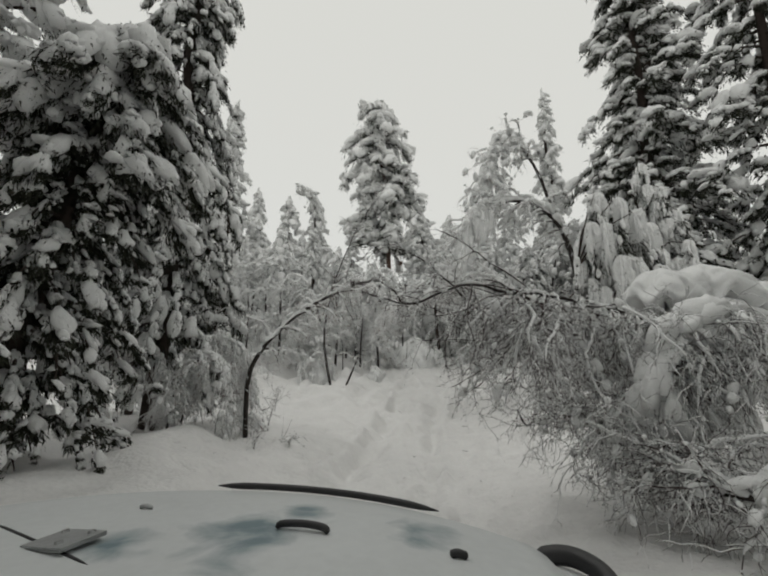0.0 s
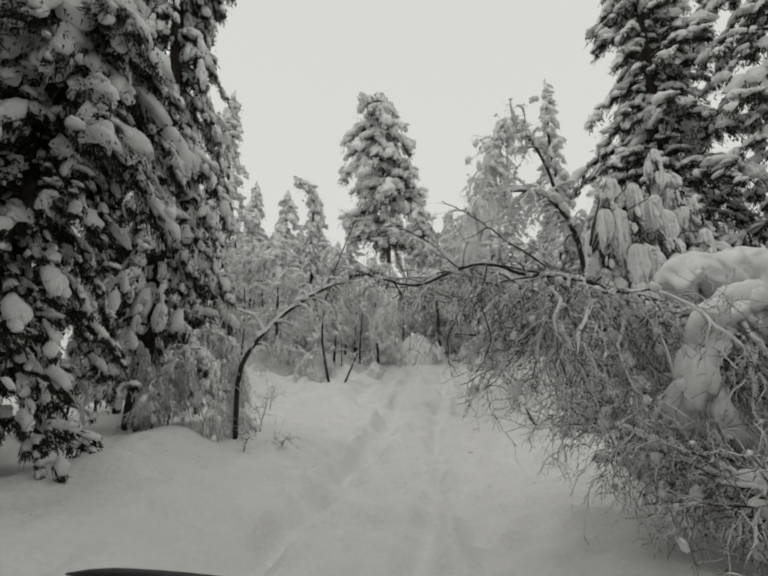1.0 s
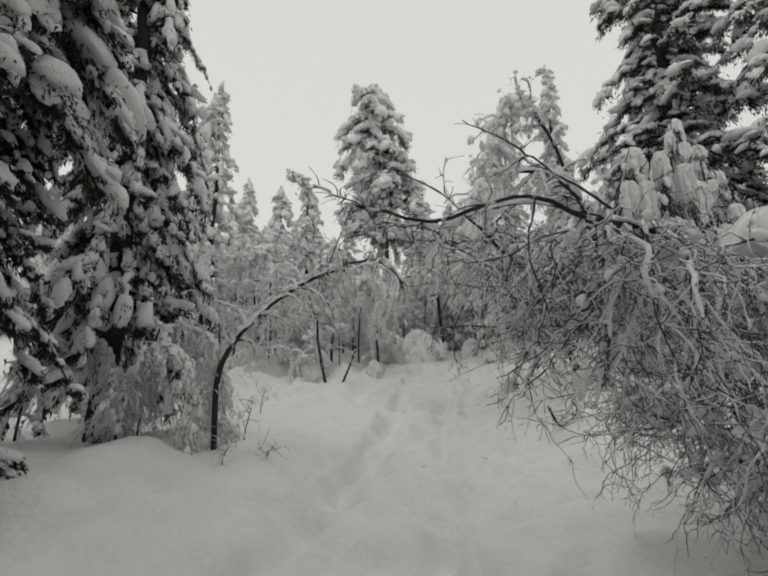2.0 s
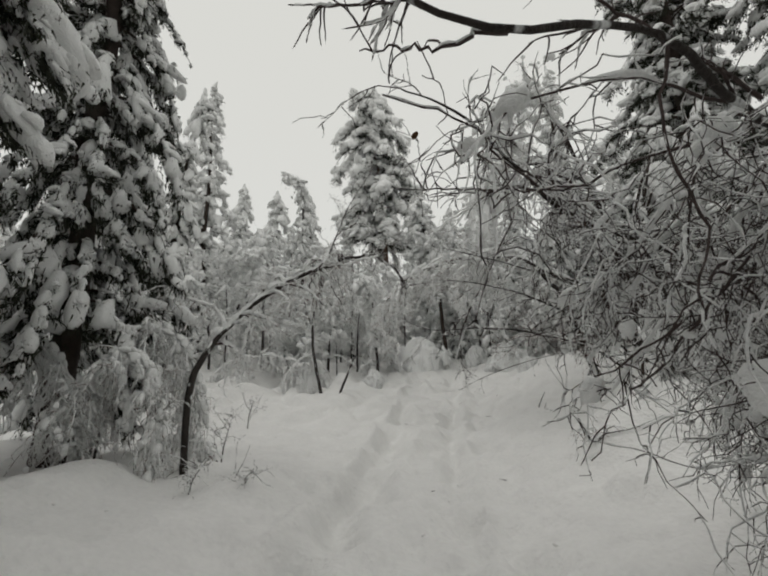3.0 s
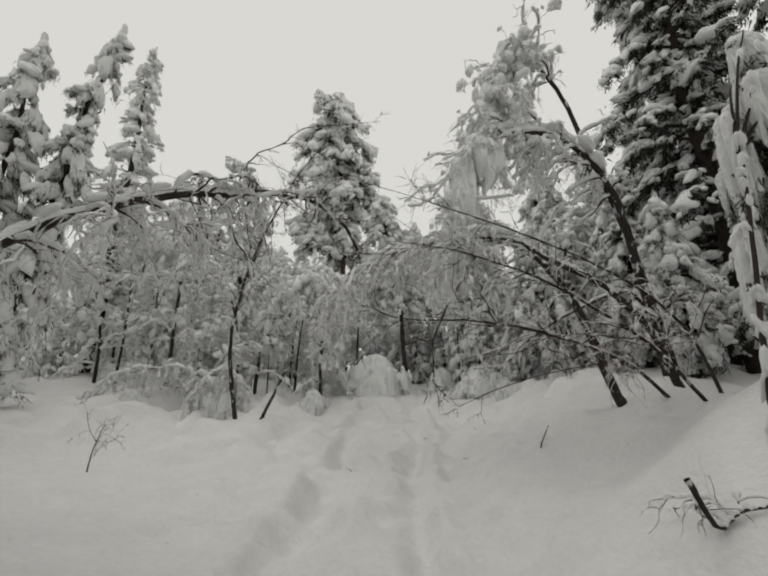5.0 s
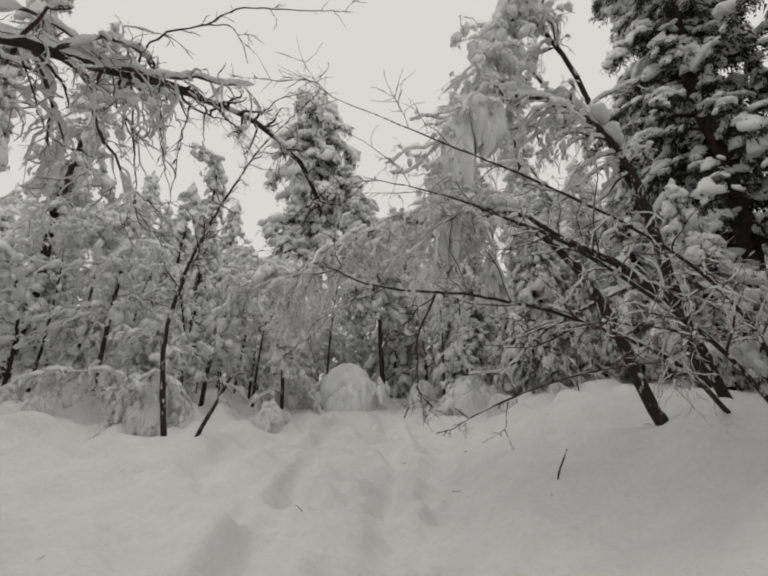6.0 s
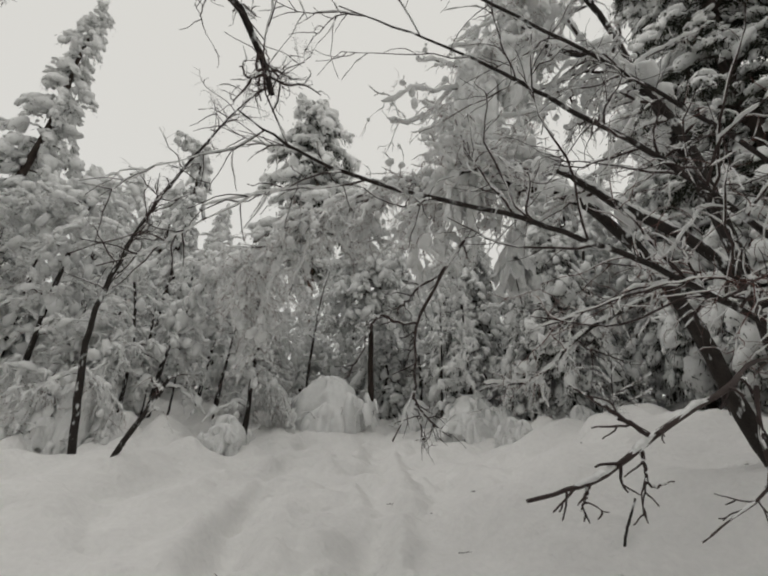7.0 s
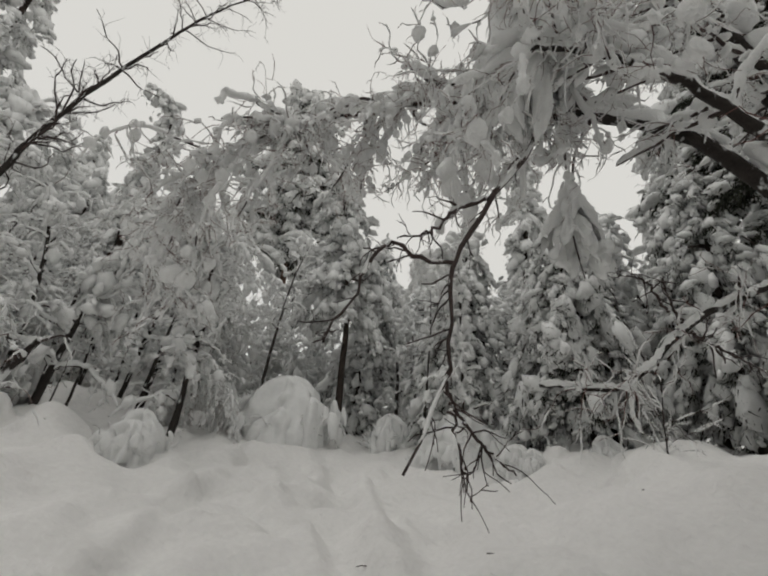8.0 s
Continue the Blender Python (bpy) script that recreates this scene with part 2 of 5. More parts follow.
def track_z(y):
    return 0.04 - 0.33 * ramp(y, 0.0, 7.5) + 0.12 * ramp(y, 8.5, 12) + 0.20 * (np.clip(y, 11.8, 24) - 11.8) + 0.14 * np.clip(y - 24, 0, 26)


NOISE_GRID = rng.normal(0, 1, (6, 64, 64))


def rough(x, y, size, layer):
    """Smooth value noise on a wrapped grid."""
    g = NOISE_GRID[layer]
    u, v = np.asarray(x) / size + 31.3, np.asarray(y) / size + 17.7
    i, j = np.floor(u).astype(int), np.floor(v).astype(int)
    a, b = u - i, v - j
    a, b = a * a * (3 - 2 * a), b * b * (3 - 2 * b)
    i, j, i2, j2 = i % 64, j % 64, (i + 1) % 64, (j + 1) % 64
    return (g[i, j] * (1 - a) + g[i2, j] * a) * (1 - b) + (g[i, j2] * (1 - a) + g[i2, j2] * a) * b


DIMPLES = np.stack([rng.uniform(-4, 7, 800), rng.uniform(1.6, 21, 800), rng.uniform(0.05, 0.14, 800), rng.uniform(-0.04, 0.10, 800)], 1)


LUMPS = [(x, y, r, h) for x, y, r, h in zip(rng.uniform(-7, 10, 150), rng.uniform(3, 24, 150), rng.uniform(0.25, 0.6, 150), rng.uniform(0.05, 0.17, 150)) if abs(x - float(track_x(y))) > 2.0 + r]


def ground(x, y):
    x, y = np.asarray(x, float), np.asarray(y, float)
    off = x - track_x(y)
    z = track_z(y)
    z = z + (0.55 - 0.44 * ramp(y, 9, 14)) * ramp(-off, 0.9, 3.2) + 0.03 * np.clip(-off - 3, 0, 30)
    right = 0.36 * ramp(off, 0.9, 2.4) + (0.25 + 0.2 * ramp(y, 9, 12)) * np.clip(off - 2.4, 0, 2.5) + 0.05 * np.clip(off - 4.9, 0, 30)
    z = z + right * (0.45 + 0.55 * ramp(y, 2.0, 9.0))
    wild = ramp(np.abs(off), 1.0, 3.5)
    z = z + wild * (0.10 * rough(x, y, 1.7, 0) + 0.06 * rough(x, y, 0.6, 1) + ramp(y, 12, 18) * (0.20 * np.abs(rough(x, y, 1.1, 2)) + 0.10 * np.abs(rough(x, y, 0.5, 1)) - 0.22))
    z = z + (1 - wild) * (0.085 * rough(x, y, 0.38, 3) + 0.035 * rough(x, y, 1.3, 4) + 0.02 * rough(x, y, 0.17, 1))
    rut = np.exp(-((np.abs(off + 0.5 + 0.08 * rough(y, y * 0, 2.5, 2)) - 0.78 + 0.1 * rough(x, y, 1.1, 3)) / 0.26) ** 2)
    z = z - 0.19 * rut * (1 + 0.6 * rough(x, y, 0.6, 5)) * ramp(24 - y, 0, 9)
    shoulder = np.exp(-((np.abs(off + 0.5) - 1.12) / 0.14) ** 2)
    z = z + 0.08 * shoulder * (1 + 0.9 * rough(x, y, 0.45, 0)) * ramp(26 - y, 0, 8)
    for lx, ly, r, h in LUMPS + [(5.1, 9.8, 1.35, 1.1)]:
        z = z + h * np.exp(-(((x - lx) ** 2 + (y - ly) ** 2) / r ** 2) ** 1.3)
    if z.ndim:
        for dx, dy, r, d in DIMPLES:
            near = (np.abs(x - dx) < 3 * r) & (np.abs(y - dy) < 3 * r)
            if near.any():
                z[near] -= d * np.exp(-(((x[near] - dx) ** 2 + (y[near] - dy) ** 2) / r ** 2))
    return z


def build_ground():
    far = np.array([15, 18, 22, 28, 36, 48, 66, 95, 140, 220, 400, 900.0])
    xs = np.concatenate([-far[::-1] + 1, np.arange(-13.0, -7, 0.25), np.arange(-7, 9, 0.065), np.arange(9, 15, 0.25), far + 1])
    ys = np.concatenate([-far[::-1] + 6, np.arange(-8.5, 0, 0.3), np.arange(0, 20, 0.065), np.arange(20, 32, 0.25), far + 18])
    X, Y = np.meshgrid(xs, ys)
    Z = ground(X, Y)
    h, w = X.shape
    i = np.arange(h - 1)[:, None] * w + np.arange(w - 1)[None, :]
    f = np.stack([i, i + 1, i + w + 1, i, i + w + 1, i + w], -1)
    s = Soup()
    s.add(np.stack([X, Y, Z], -1), f)
    ob = mesh_object("ground", s.mesh("ground"), SNOW)
    tagged(ob, "deep fresh snow over a forest track with faint wheel ruts", "snow ground", kind="structure")


build_ground()


def gz(x, y, d=0.1):
    return float(ground(x, y)) - d


# Trees
def conifer(name, x, y, height, radius, label, seed, low=0.04, boughs=70, level=1, pad=0.42, spray=5, droop=0.75, shape="spruce",
            lean=(0.0, 0.0), hook=0.0, bark=None, sink=0.1, group="", twigs=6, z=None, thick_trunk=0.011, crumbs=1.5, thin_above=1.0, long=1.2, ragged=(0.55, 1.18), blade=1.0, pad_low=1.0, sag=1.0, cover=None, clear_of=(0.5, 0.95), pad_top=1.0, slim=1.0):
    """A snow-laden conifer: trunk, dark boughs with needles, and the snow pads that weigh them down."""
    global rng
    rng = np.random.default_rng(seed)
    base = np.array([x, y, float(ground(x, y)) - sink if z is None else z])
    hs = np.linspace(0, 1, 14)
    bend = hook * np.clip(hs - 0.84, 0, 1) ** 2 * 40
    line = np.stack([base[0] + lean[0] * height * hs ** 1.6 + bend, base[1] + lean[1] * height * hs ** 1.6, base[2] + height * hs - np.abs(bend) * 0.55], 1)
    line[1:-1, :2] += rng.normal(0, 0.004 * height, (12, 2))
    top = Soup()
    rad = height * thick_trunk * (1 - hs) ** 0.8 + 0.012
    top.add(*tubes(line[None], rad[None], 9))
    wood, green, snow = Soup(), Soup(), Soup()

    def stem(h):
        return np.array([np.interp(h, hs, line[:, c]) for c in range(3)])

    for b in range(boughs):
        h = low + (0.985 - low) * ((b + rng.uniform(0, 1)) / boughs)
        if shape == "spruce":
            r = radius * min(1.0, (1 - h) * 2.3 + 0.05) ** 0.75
        elif shape == "pine":
            s = (h - low) / (1 - low)
            r = radius * (0.35 + 0.65 * math.sin(math.pi * min(1, 0.25 + 0.75 * s)) ** 0.8) * (1 - 0.35 * s)
        elif shape == "crown":
            s = (h - low) / (1 - low)
            r = radius * (0.72 + 0.28 * min(1.0, s * 4)) * (1 - s ** 3.4) ** 0.6 + 0.2
        elif shape == "dome":
            r = radius * (0.8 + 0.2 * math.cos(6 * h)) * (1 - h ** 3.2) ** 0.5 + 0.15
        elif shape == "column":
            r = radius * min(1.0, (1 - h) * 1.1 + 0.3)
        else:
            r = radius * (1 - h) ** 0.6 + 0.1
        r *= rng.uniform(*ragged)
        az = b * 2.39996 + rng.normal(0, 0.35)
        out = np.array([math.cos(az), math.sin(az), 0])
        lat = np.array([-out[1], out[0], 0])
        p0 = stem(h)
        n = 7
        s = np.linspace(0, 1, n)[:, None]
        rise = rng.uniform(0.05, 0.35)
        dr = droop * rng.uniform(0.75, 1.25)
        spine = p0 + out * r * s * (1 - 0.22 * s) + lat * r * 0.15 * rng.normal() * s ** 2 + np.array([0, 0, 1.0]) * r * (rise * s - dr * s ** 2)
        floor = base[2] + sink + rng.uniform(*clear_of)
        if spine[-1, 2] < floor and droop < 2:
            keep = max(0.25, min(1.0, max(0.0, p0[2] - floor) / max(0.1, p0[2] - spine[-1, 2])) ** 0.6)
            spine = p0 + (spine - p0) * keep
            r *= keep
        wood.add(*tubes(spine[None], (np.linspace(0.012 + 0.014 * r, 0.006, n))[None], 4))
        tw = max(3, int(twigs * (0.5 + r / radius) * (1.0 if h < thin_above else 0.4)))
        u = np.concatenate([rng.uniform(0.12, 1.0, tw), np.linspace(0.35, 1.0, max(2, tw // 2))])
        at = np.stack([np.interp(u, s[:, 0], spine[:, c]) for c in range(3)], 1)
        clear = at[:, 2] > base[2] + sink + 0.5 * clear_of[0]
        tw, u, at = int(clear[:tw].sum()), u[clear], at[clear]
        if not len(u):
            continue
        spread = rng.normal(0, 1.0, len(u))
        spread[tw:] *= 0.4
        way = unit(out * np.cos(spread)[:, None] + lat * np.sin(spread)[:, None] + np.array([0, 0, -1.0]) * (droop * sag * rng.uniform(0.1, 3.0, len(u)))[:, None] + rng.normal(0, 0.2, (len(u), 3)))
        size = pad * np.clip(rng.lognormal(-0.25, 0.42, len(u)), 0.3, 1.9) * (0.65 + 0.35 * min(1, r / 1.2)) * (pad_low + (1 - pad_low) * min(1.0, max(0.0, (h - 0.1) / 0.16))) * (1 + (pad_top - 1) * min(1.0, max(0.0, (h - 0.62) / 0.2)))
        lobes(snow, at + way * size[:, None] * 0.35 + np.array([0, 0, 0.10]) * size[:, None], way, size * long * rng.uniform(0.75, 1.25, len(u)), size * slim * rng.uniform(0.5, 0.8, len(u)),
              size * slim * rng.uniform(0.4, 0.65, len(u)), level)
        m = len(u) * spray
        who = np.repeat(np.arange(len(u)), spray)
        start = at[who] + way[who] * (size[who] * rng.uniform(-0.2, 0.8, m))[:, None] + rng.normal(0, 0.16, (m, 3)) * size[who][:, None] + np.array([0, 0, -0.24]) * size[who][:, None]
        tuft = np.minimum(size, pad * 1.2)
        nd = way[who] * 0.8 + rng.normal(0, 0.5, (m, 3)) + np.array([0, 0, -0.8])
        spikes(green, start, nd, tuft[who] * rng.uniform(0.15, 0.5, m), tuft[who] * blade * rng.uniform(0.012, 0.034, m))
        m = int(len(u) * crumbs)
        who = rng.integers(0, len(u), m)
        small = size[who] * rng.uniform(0.2, 0.42, m)
        lobes(snow, at[who] + rng.normal(0, 0.19, (m, 3)) * size[who][:, None] + way[who] * size[who][:, None] * 0.4, way[who] + rng.normal(0, 0.4, (m, 3)), small * 1.5, small, small * 0.8, max(1, level))
    tip = np.stack([stem(h) for h in np.linspace(0.86, 0.995, 7)])
    lobes(snow, tip, np.gradient(tip, axis=0) + rng.normal(0, 0.05, tip.shape), np.full(7, pad * 1.1), np.linspace(pad * 0.8, pad * 0.4, 7), np.linspace(pad * 0.8, pad * 0.4, 7), level)
    root = tagged(new(name), label, name.split("_")[0] + " tree", group)
    root.location = base
    mesh_object("trunk", top.mesh("trunk", base), bark or SPRUCE_BARK, root)
    tagged(mesh_object("bough_wood", wood.mesh("bough_wood", base), SPRUCE_BARK, root), kind="stuff")
    tagged(mesh_object("needle_spray", green.mesh("needle_spray", base), NEEDLE, root), kind="stuff")
    mesh_object("snow_load", snow.mesh("snow_load", base), cover or BOUGH_SNOW, root, "clumped white snow on the boughs")
    return root


def draped_tree(name, line, radius, falls, label, seed):
    """A slim dark stem beside long falls of snow that hide its boughs. falls: x, y, top, length, radius of each."""
    global rng
    rng = np.random.default_rng(seed)
    line = smooth_line(line, 18)
    base = line[0].copy()
    line[1:, :2] += rng.normal(0, 0.012, (17, 2))
    trunk, wood, green, snow = Soup(), Soup(), Soup(), Soup()
    trunk.add(*tubes(line[None], np.linspace(radius, radius * 0.35, 18)[None], 8))
    clot = rng.integers(1, 17, 26)
    lobes(snow, line[clot] + rng.normal(0, 0.5, (26, 3)) * radius, rng.normal(0, 0.3, (26, 3)) + np.array([0, 0, -1.0]), rng.uniform(0.12, 0.35, 26), rng.uniform(0.06, 0.12, 26), rng.uniform(0.05, 0.1, 26), 2)
    for x, y, top, length, wide in falls:
        for q in range(3):
            turn = 2.1 * q + rng.uniform(0, 1.5)
            low = (0.0, rng.uniform(0.1, 0.35), rng.uniform(0.3, 0.6))[q]
            cape(snow, x + 0.6 * wide * math.cos(turn), y + 0.6 * wide * math.sin(turn), top - low * length, min(length * (1 - low), 1.9) * rng.uniform(0.55, 0.95), wide * rng.uniform(0.42, 0.62), 1.3, 0.5)
        h = np.clip(np.argmin(np.abs(line[:, 2] - top + 0.3 * wide)), 3, 17)
        head = np.array([x, y, top - 0.35 * wide])
        if top > 4.5:
            wood.add(*tubes(smooth_line([line[h - 2], (line[h] + head) / 2 + np.array([0, 0, 0.12]), head], 8)[None], np.linspace(0.022, 0.009, 8)[None], 5))
        m = int(520 * length)
        a, v = rng.uniform(0, 2 * np.pi, m), rng.uniform(0.25, 1.0, m)
        rim = wide * v ** 0.5 * rng.uniform(0.45, 1.02, m)
        start = np.stack([x + rim * np.cos(a), y + rim * np.sin(a), top - length * 0.8 * v], 1)
        spikes(green, start, np.stack([np.cos(a) * 0.5, np.sin(a) * 0.5, np.full(m, -1.0)], 1) + rng.normal(0, 0.3, (m, 3)), rng.uniform(0.06, 0.22, m), rng.uniform(0.004, 0.01, m))
        k = int(12 * length)
        a, v = rng.uniform(0, 2 * np.pi, k), rng.uniform(0.2, 0.95, k)
        size = wide * rng.uniform(0.16, 0.34, k)
        at = np.stack([x + wide * v ** 0.5 * np.cos(a), y + wide * v ** 0.5 * np.sin(a), top - length * 0.85 * v], 1)
        lobes(snow, at, np.stack([0.25 * np.cos(a), 0.25 * np.sin(a), np.full(k, -1.0)], 1), size * 2.6, size, size * 0.8, 2)
    root = tagged(new(name), label, "spruce tree")
    root.location = base
    mesh_object("trunk", trunk.mesh("trunk", base), SPRUCE_BARK, root)
    tagged(mesh_object("bough_wood", wood.mesh("bough_wood", base), SPRUCE_BARK, root), kind="stuff")
    tagged(mesh_object("needle_spray", green.mesh("needle_spray", base), NEEDLE, root), kind="stuff")
    tagged(mesh_object("snow_load", snow.mesh("snow_load", base), BOUGH_SNOW, root, "smooth hanging folds of white snow"), "smooth hanging folds of white snow", kind="stuff")
    return root


def bent_tree(name, points, radius, label, seed, branches=26, reach=1.6, twigs=300, twiglets=900, droop=0.12, snow_thick=0.03, start=0.25, high=1.0,
              up=0.3, side=1.0, twig_len=0.5, cover=0.7, ridge=1.2, group="", tip=0.1, wiggle=0.2, fine=None, hang=0.3, category="birch tree", twig_r=0.0045,
              bare=1.1, shoots=0, shoot_len=0.9, bulge=None, hanging=(), separate=True, level=2, drape=True, twig_snow=None, clumps=0, clump=0.14, limb=0.03, perch=0.3, snow_width=0.85, shoot_side=0.8, crook=0.16, sprig=1.0):
    """A leafless tree bent under snow: stem, branches, twigs and the snow on them. Past bare (a share of the stem) the stem carries shoots without snow."""
    global rng
    rng = np.random.default_rng(seed)
    twig_snow = snow_thick * 0.4 if twig_snow is None else twig_snow
    pts = np.array(points, float)
    base = pts[0].copy()
    n = 40
    line = smooth_line(pts, n)
    line[1:] += np.cumsum(rng.normal(0, radius * 0.08, line[1:].shape), 0) * 0.6 + rng.normal(0, radius * 0.1, line[1:].shape)
    rad = radius * np.linspace(1, tip, n) * rng.uniform(0.93, 1.07, n)
    trunk, thin, dark, snow = Soup(), Soup(), Soup(), Soup()
    trunk.add(*tubes(line[None], rad[None], 9))
    bare_at = min(n, max(5, int(bare * n)))
    if ridge:
        snow_on(snow, line[None, 3:bare_at], rad[None, 3:bare_at], radius * ridge * 0.4, 0.8, 8, 3, True)
    if bulge:
        s0, s1, count, size = bulge
        u = rng.uniform(s0, s1, count) * (n - 1)
        at = np.stack([np.interp(u, np.arange(n), line[:, c]) for c in range(3)], 1)
        d = np.stack([np.interp(u, np.arange(n), np.gradient(line[:, c])) for c in range(3)], 1)
        sz = size * rng.uniform(0.55, 1.2, count)
        at += np.stack([rng.normal(0, 0.2, count) * sz, rng.normal(0, 0.2, count) * sz, perch * sz + 0.6 * radius], 1)
        lobes(snow, at, d + rng.normal(0, 0.02, d.shape), sz * 1.35, sz * snow_width, sz * 0.62, level)
        if drape:
            lobes(snow, at + np.stack([rng.normal(0, 0.4, count) * sz, rng.normal(0, 0.4, count) * sz, -0.42 * sz], 1), rng.normal(0, 0.35, d.shape) + np.array([0, 0, -1.0]), sz * 0.9, sz * 0.42, sz * 0.36, level)
    limbs = []
    if branches:
        b0, bd, br = pick(line[None], rad[None], branches, start, min(high, bare))
        latd = unit(np.cross(bd, rng.normal(0, 1, bd.shape)))
        latd[:, 2] = latd[:, 2] * 0.6 + up
        L = reach * rng.uniform(0.4, 1.2, branches)
        bp = grow(b0, bd * 0.8 + latd * side, L, 10, np.full(branches, droop), wiggle * 0.8)
        bw = np.linspace(1, 0.3, 11)[None] * np.clip(br * 0.5, min(0.006, limb), limb)[:, None]
        limbs = [(bp[k:k + 1], bw[k:k + 1]) for k in range(branches)]
        snow_on(snow, bp, bw, snow_thick, cover, 5, 2)
        if twigs:
            t0, td, tr = pick(bp, bw, twigs, 0.1, 1.0)
            latd = unit(np.cross(td, rng.normal(0, 1, td.shape)))
            L = twig_len * rng.uniform(0.35, 1.35, twigs)
            tp = grow(t0, td * 0.7 + latd, L, 7, droop * 0.6 + hang * rng.uniform(0, 1, twigs), wiggle * 1.3)
            tww = np.linspace(1, 0.4, 8)[None] * np.full((twigs, 1), twig_r)
            thin.add(*tubes(tp, tww, 3))
            snow_on(snow, tp, tww, twig_snow, cover * 0.9, 4, 1)
            if clumps:
                c0, cd, cr = pick(tp, tww, clumps, 0.0, 0.9)
                c1, cd1, cr = pick(bp, bw, clumps // 2, 0.2, 1.0)
                c0, cd = np.vstack([c0, c1]), np.vstack([cd, cd1])
                cs = clump * np.clip(rng.lognormal(-0.2, 0.5, len(c0)), 0.35, 2.2)
                lobes(snow, c0 + np.array([0, 0, 0.15]) * cs[:, None], cd + np.array([0, 0, -0.5]), cs * 1.25, cs * 0.95, cs * 0.85, 1 if level == 1 else 2)
            if twiglets:
                s0, sd, sr = pick(tp, tww, twiglets, 0.05, 1.0)
                latd = unit(np.cross(sd, rng.normal(0, 1, sd.shape)))
                L = twig_len * 0.42 * rng.uniform(0.3, 1.3, twiglets)
                sp = grow(s0, sd * 0.6 + latd * 0.9, L, 4, droop * 0.5 + hang * rng.uniform(0, 1, twiglets), wiggle * 1.7)
                sw = np.linspace(1, 0.45, 5)[None] * np.full((twiglets, 1), twig_r * 0.65)
                thin.add(*tubes(sp, sw, 3))
                snow_on(snow, sp, sw, twig_snow * 0.65, cover * 0.85, 3, 1)
    if shoots:
        b0, bd, br = pick(line[None], rad[None], shoots, max(0.3, bare - 0.12), 1.0)
        latd = unit(np.cross(bd, rng.normal(0, 1, bd.shape)))
        L = shoot_len * rng.uniform(0.3, 1.15, shoots)
        bp = grow(b0, bd * 0.9 + latd * shoot_side, L, 9, np.full(shoots, droop * 0.3), crook)
        bw = np.linspace(1, 0.35, 10)[None] * np.clip(br * 0.5, 0.004, 0.014)[:, None]
        limbs += [(bp[k:k + 1], bw[k:k + 1]) for k in range(shoots)]
        count = shoots * 9
        t0, td, tr = pick(bp, bw, count, 0.15, 1.0)
        latd = unit(np.cross(td, rng.normal(0, 1, td.shape)))
        tp = grow(t0, td * 0.8 + latd, (0.06 + shoot_len * 0.2) * rng.uniform(0.3, 1.3, count), 5, rng.uniform(0, 0.12, count), crook * 1.25)
        tww = np.linspace(1, 0.5, 6)[None] * np.full((count, 1), 0.0032)
        dark.add(*tubes(tp, tww, 3))
        bud = tp[:, -1]
        spikes(dark, bud, tp[:, -1] - tp[:, -2], np.full(count, 0.012), np.full(count, 0.0022))
        some = rng.uniform(0, 1, count) < 0.3
        snow_on(snow, tp[some], tww[some], 0.0035, 0.5, 5, 2)
        snow_on(snow, bp, bw, 0.006, 0.4, 5, 2)
    for lead, r0 in hanging:
        p = smooth_line(lead, 22)[None]
        p[:, 1:-1] += min(1, sprig) * rng.normal(0, 0.003 + 0.4 * r0, p[:, 1:-1].shape)
        r = (r0 * np.linspace(1, 0.3, 22) * rng.uniform(0.85, 1.15, 22))[None]
        limbs.append((p, r))
        few = 16 if r0 > 0.015 else 8 if r0 > 0.007 else 3
        t0, td, tr = pick(p, r, few, 0.2, 0.95)
        tp = grow(t0, td * 0.8 + 0.8 * unit(np.cross(td, rng.normal(0, 1, td.shape))), sprig * rng.uniform(0.06, 0.30, few), 6, np.full(few, 0.08), 0.2)
        tr = np.linspace(1, 0.5, 7)[None] * np.clip(tr * 0.6, 0.0028 * min(1, 1.5 * sprig + 0.2), 0.007)[:, None]
        dark.add(*tubes(tp, tr, 4))
        t0, td, _ = pick(tp, tr, few, 0.2, 0.9)
        tp = grow(t0, td + 0.9 * unit(np.cross(td, rng.normal(0, 1, td.shape))), sprig * rng.uniform(0.04, 0.16, few), 4, np.full(few, 0.05), 0.2)
        dark.add(*tubes(tp, min(1, 1.5 * sprig + 0.2) * np.linspace(0.0032, 0.002, 5)[None] * np.ones((few, 1)), 3))
        snow_on(snow, p, r, r0 * 0.5, 0.3, 5, 2)
    root = tagged(new(name), label, category, group)
    root.location = base
    mesh_object("trunk", trunk.mesh("trunk", base), BIRCH_BARK, root)
    if limbs and separate:
        for p, r in limbs:
            one = Soup()
            one.add(*tubes(p, r, 6))
            mesh_object("branch", one.mesh("branch", base), TWIG, root)
    elif limbs:
        one = Soup()
        for p, r in limbs:
            one.add(*tubes(p, r, 4))
        tagged(mesh_object("branch_spray", one.mesh("branch_spray", base), TWIG, root), kind="stuff")
    if thin.v:
        tagged(mesh_object("twig_spray", thin.mesh("twig_spray", base), fine or FINE_TWIG, root), kind="stuff")
    if dark.v:
        tagged(mesh_object("bare_twig_spray", dark.mesh("bare_twig_spray", base), TWIG, root), kind="stuff")
    if snow.v:
        mesh_object("snow_load", snow.mesh("snow_load", base), CLUMP, root, "white snow lying along the branches")
    return root


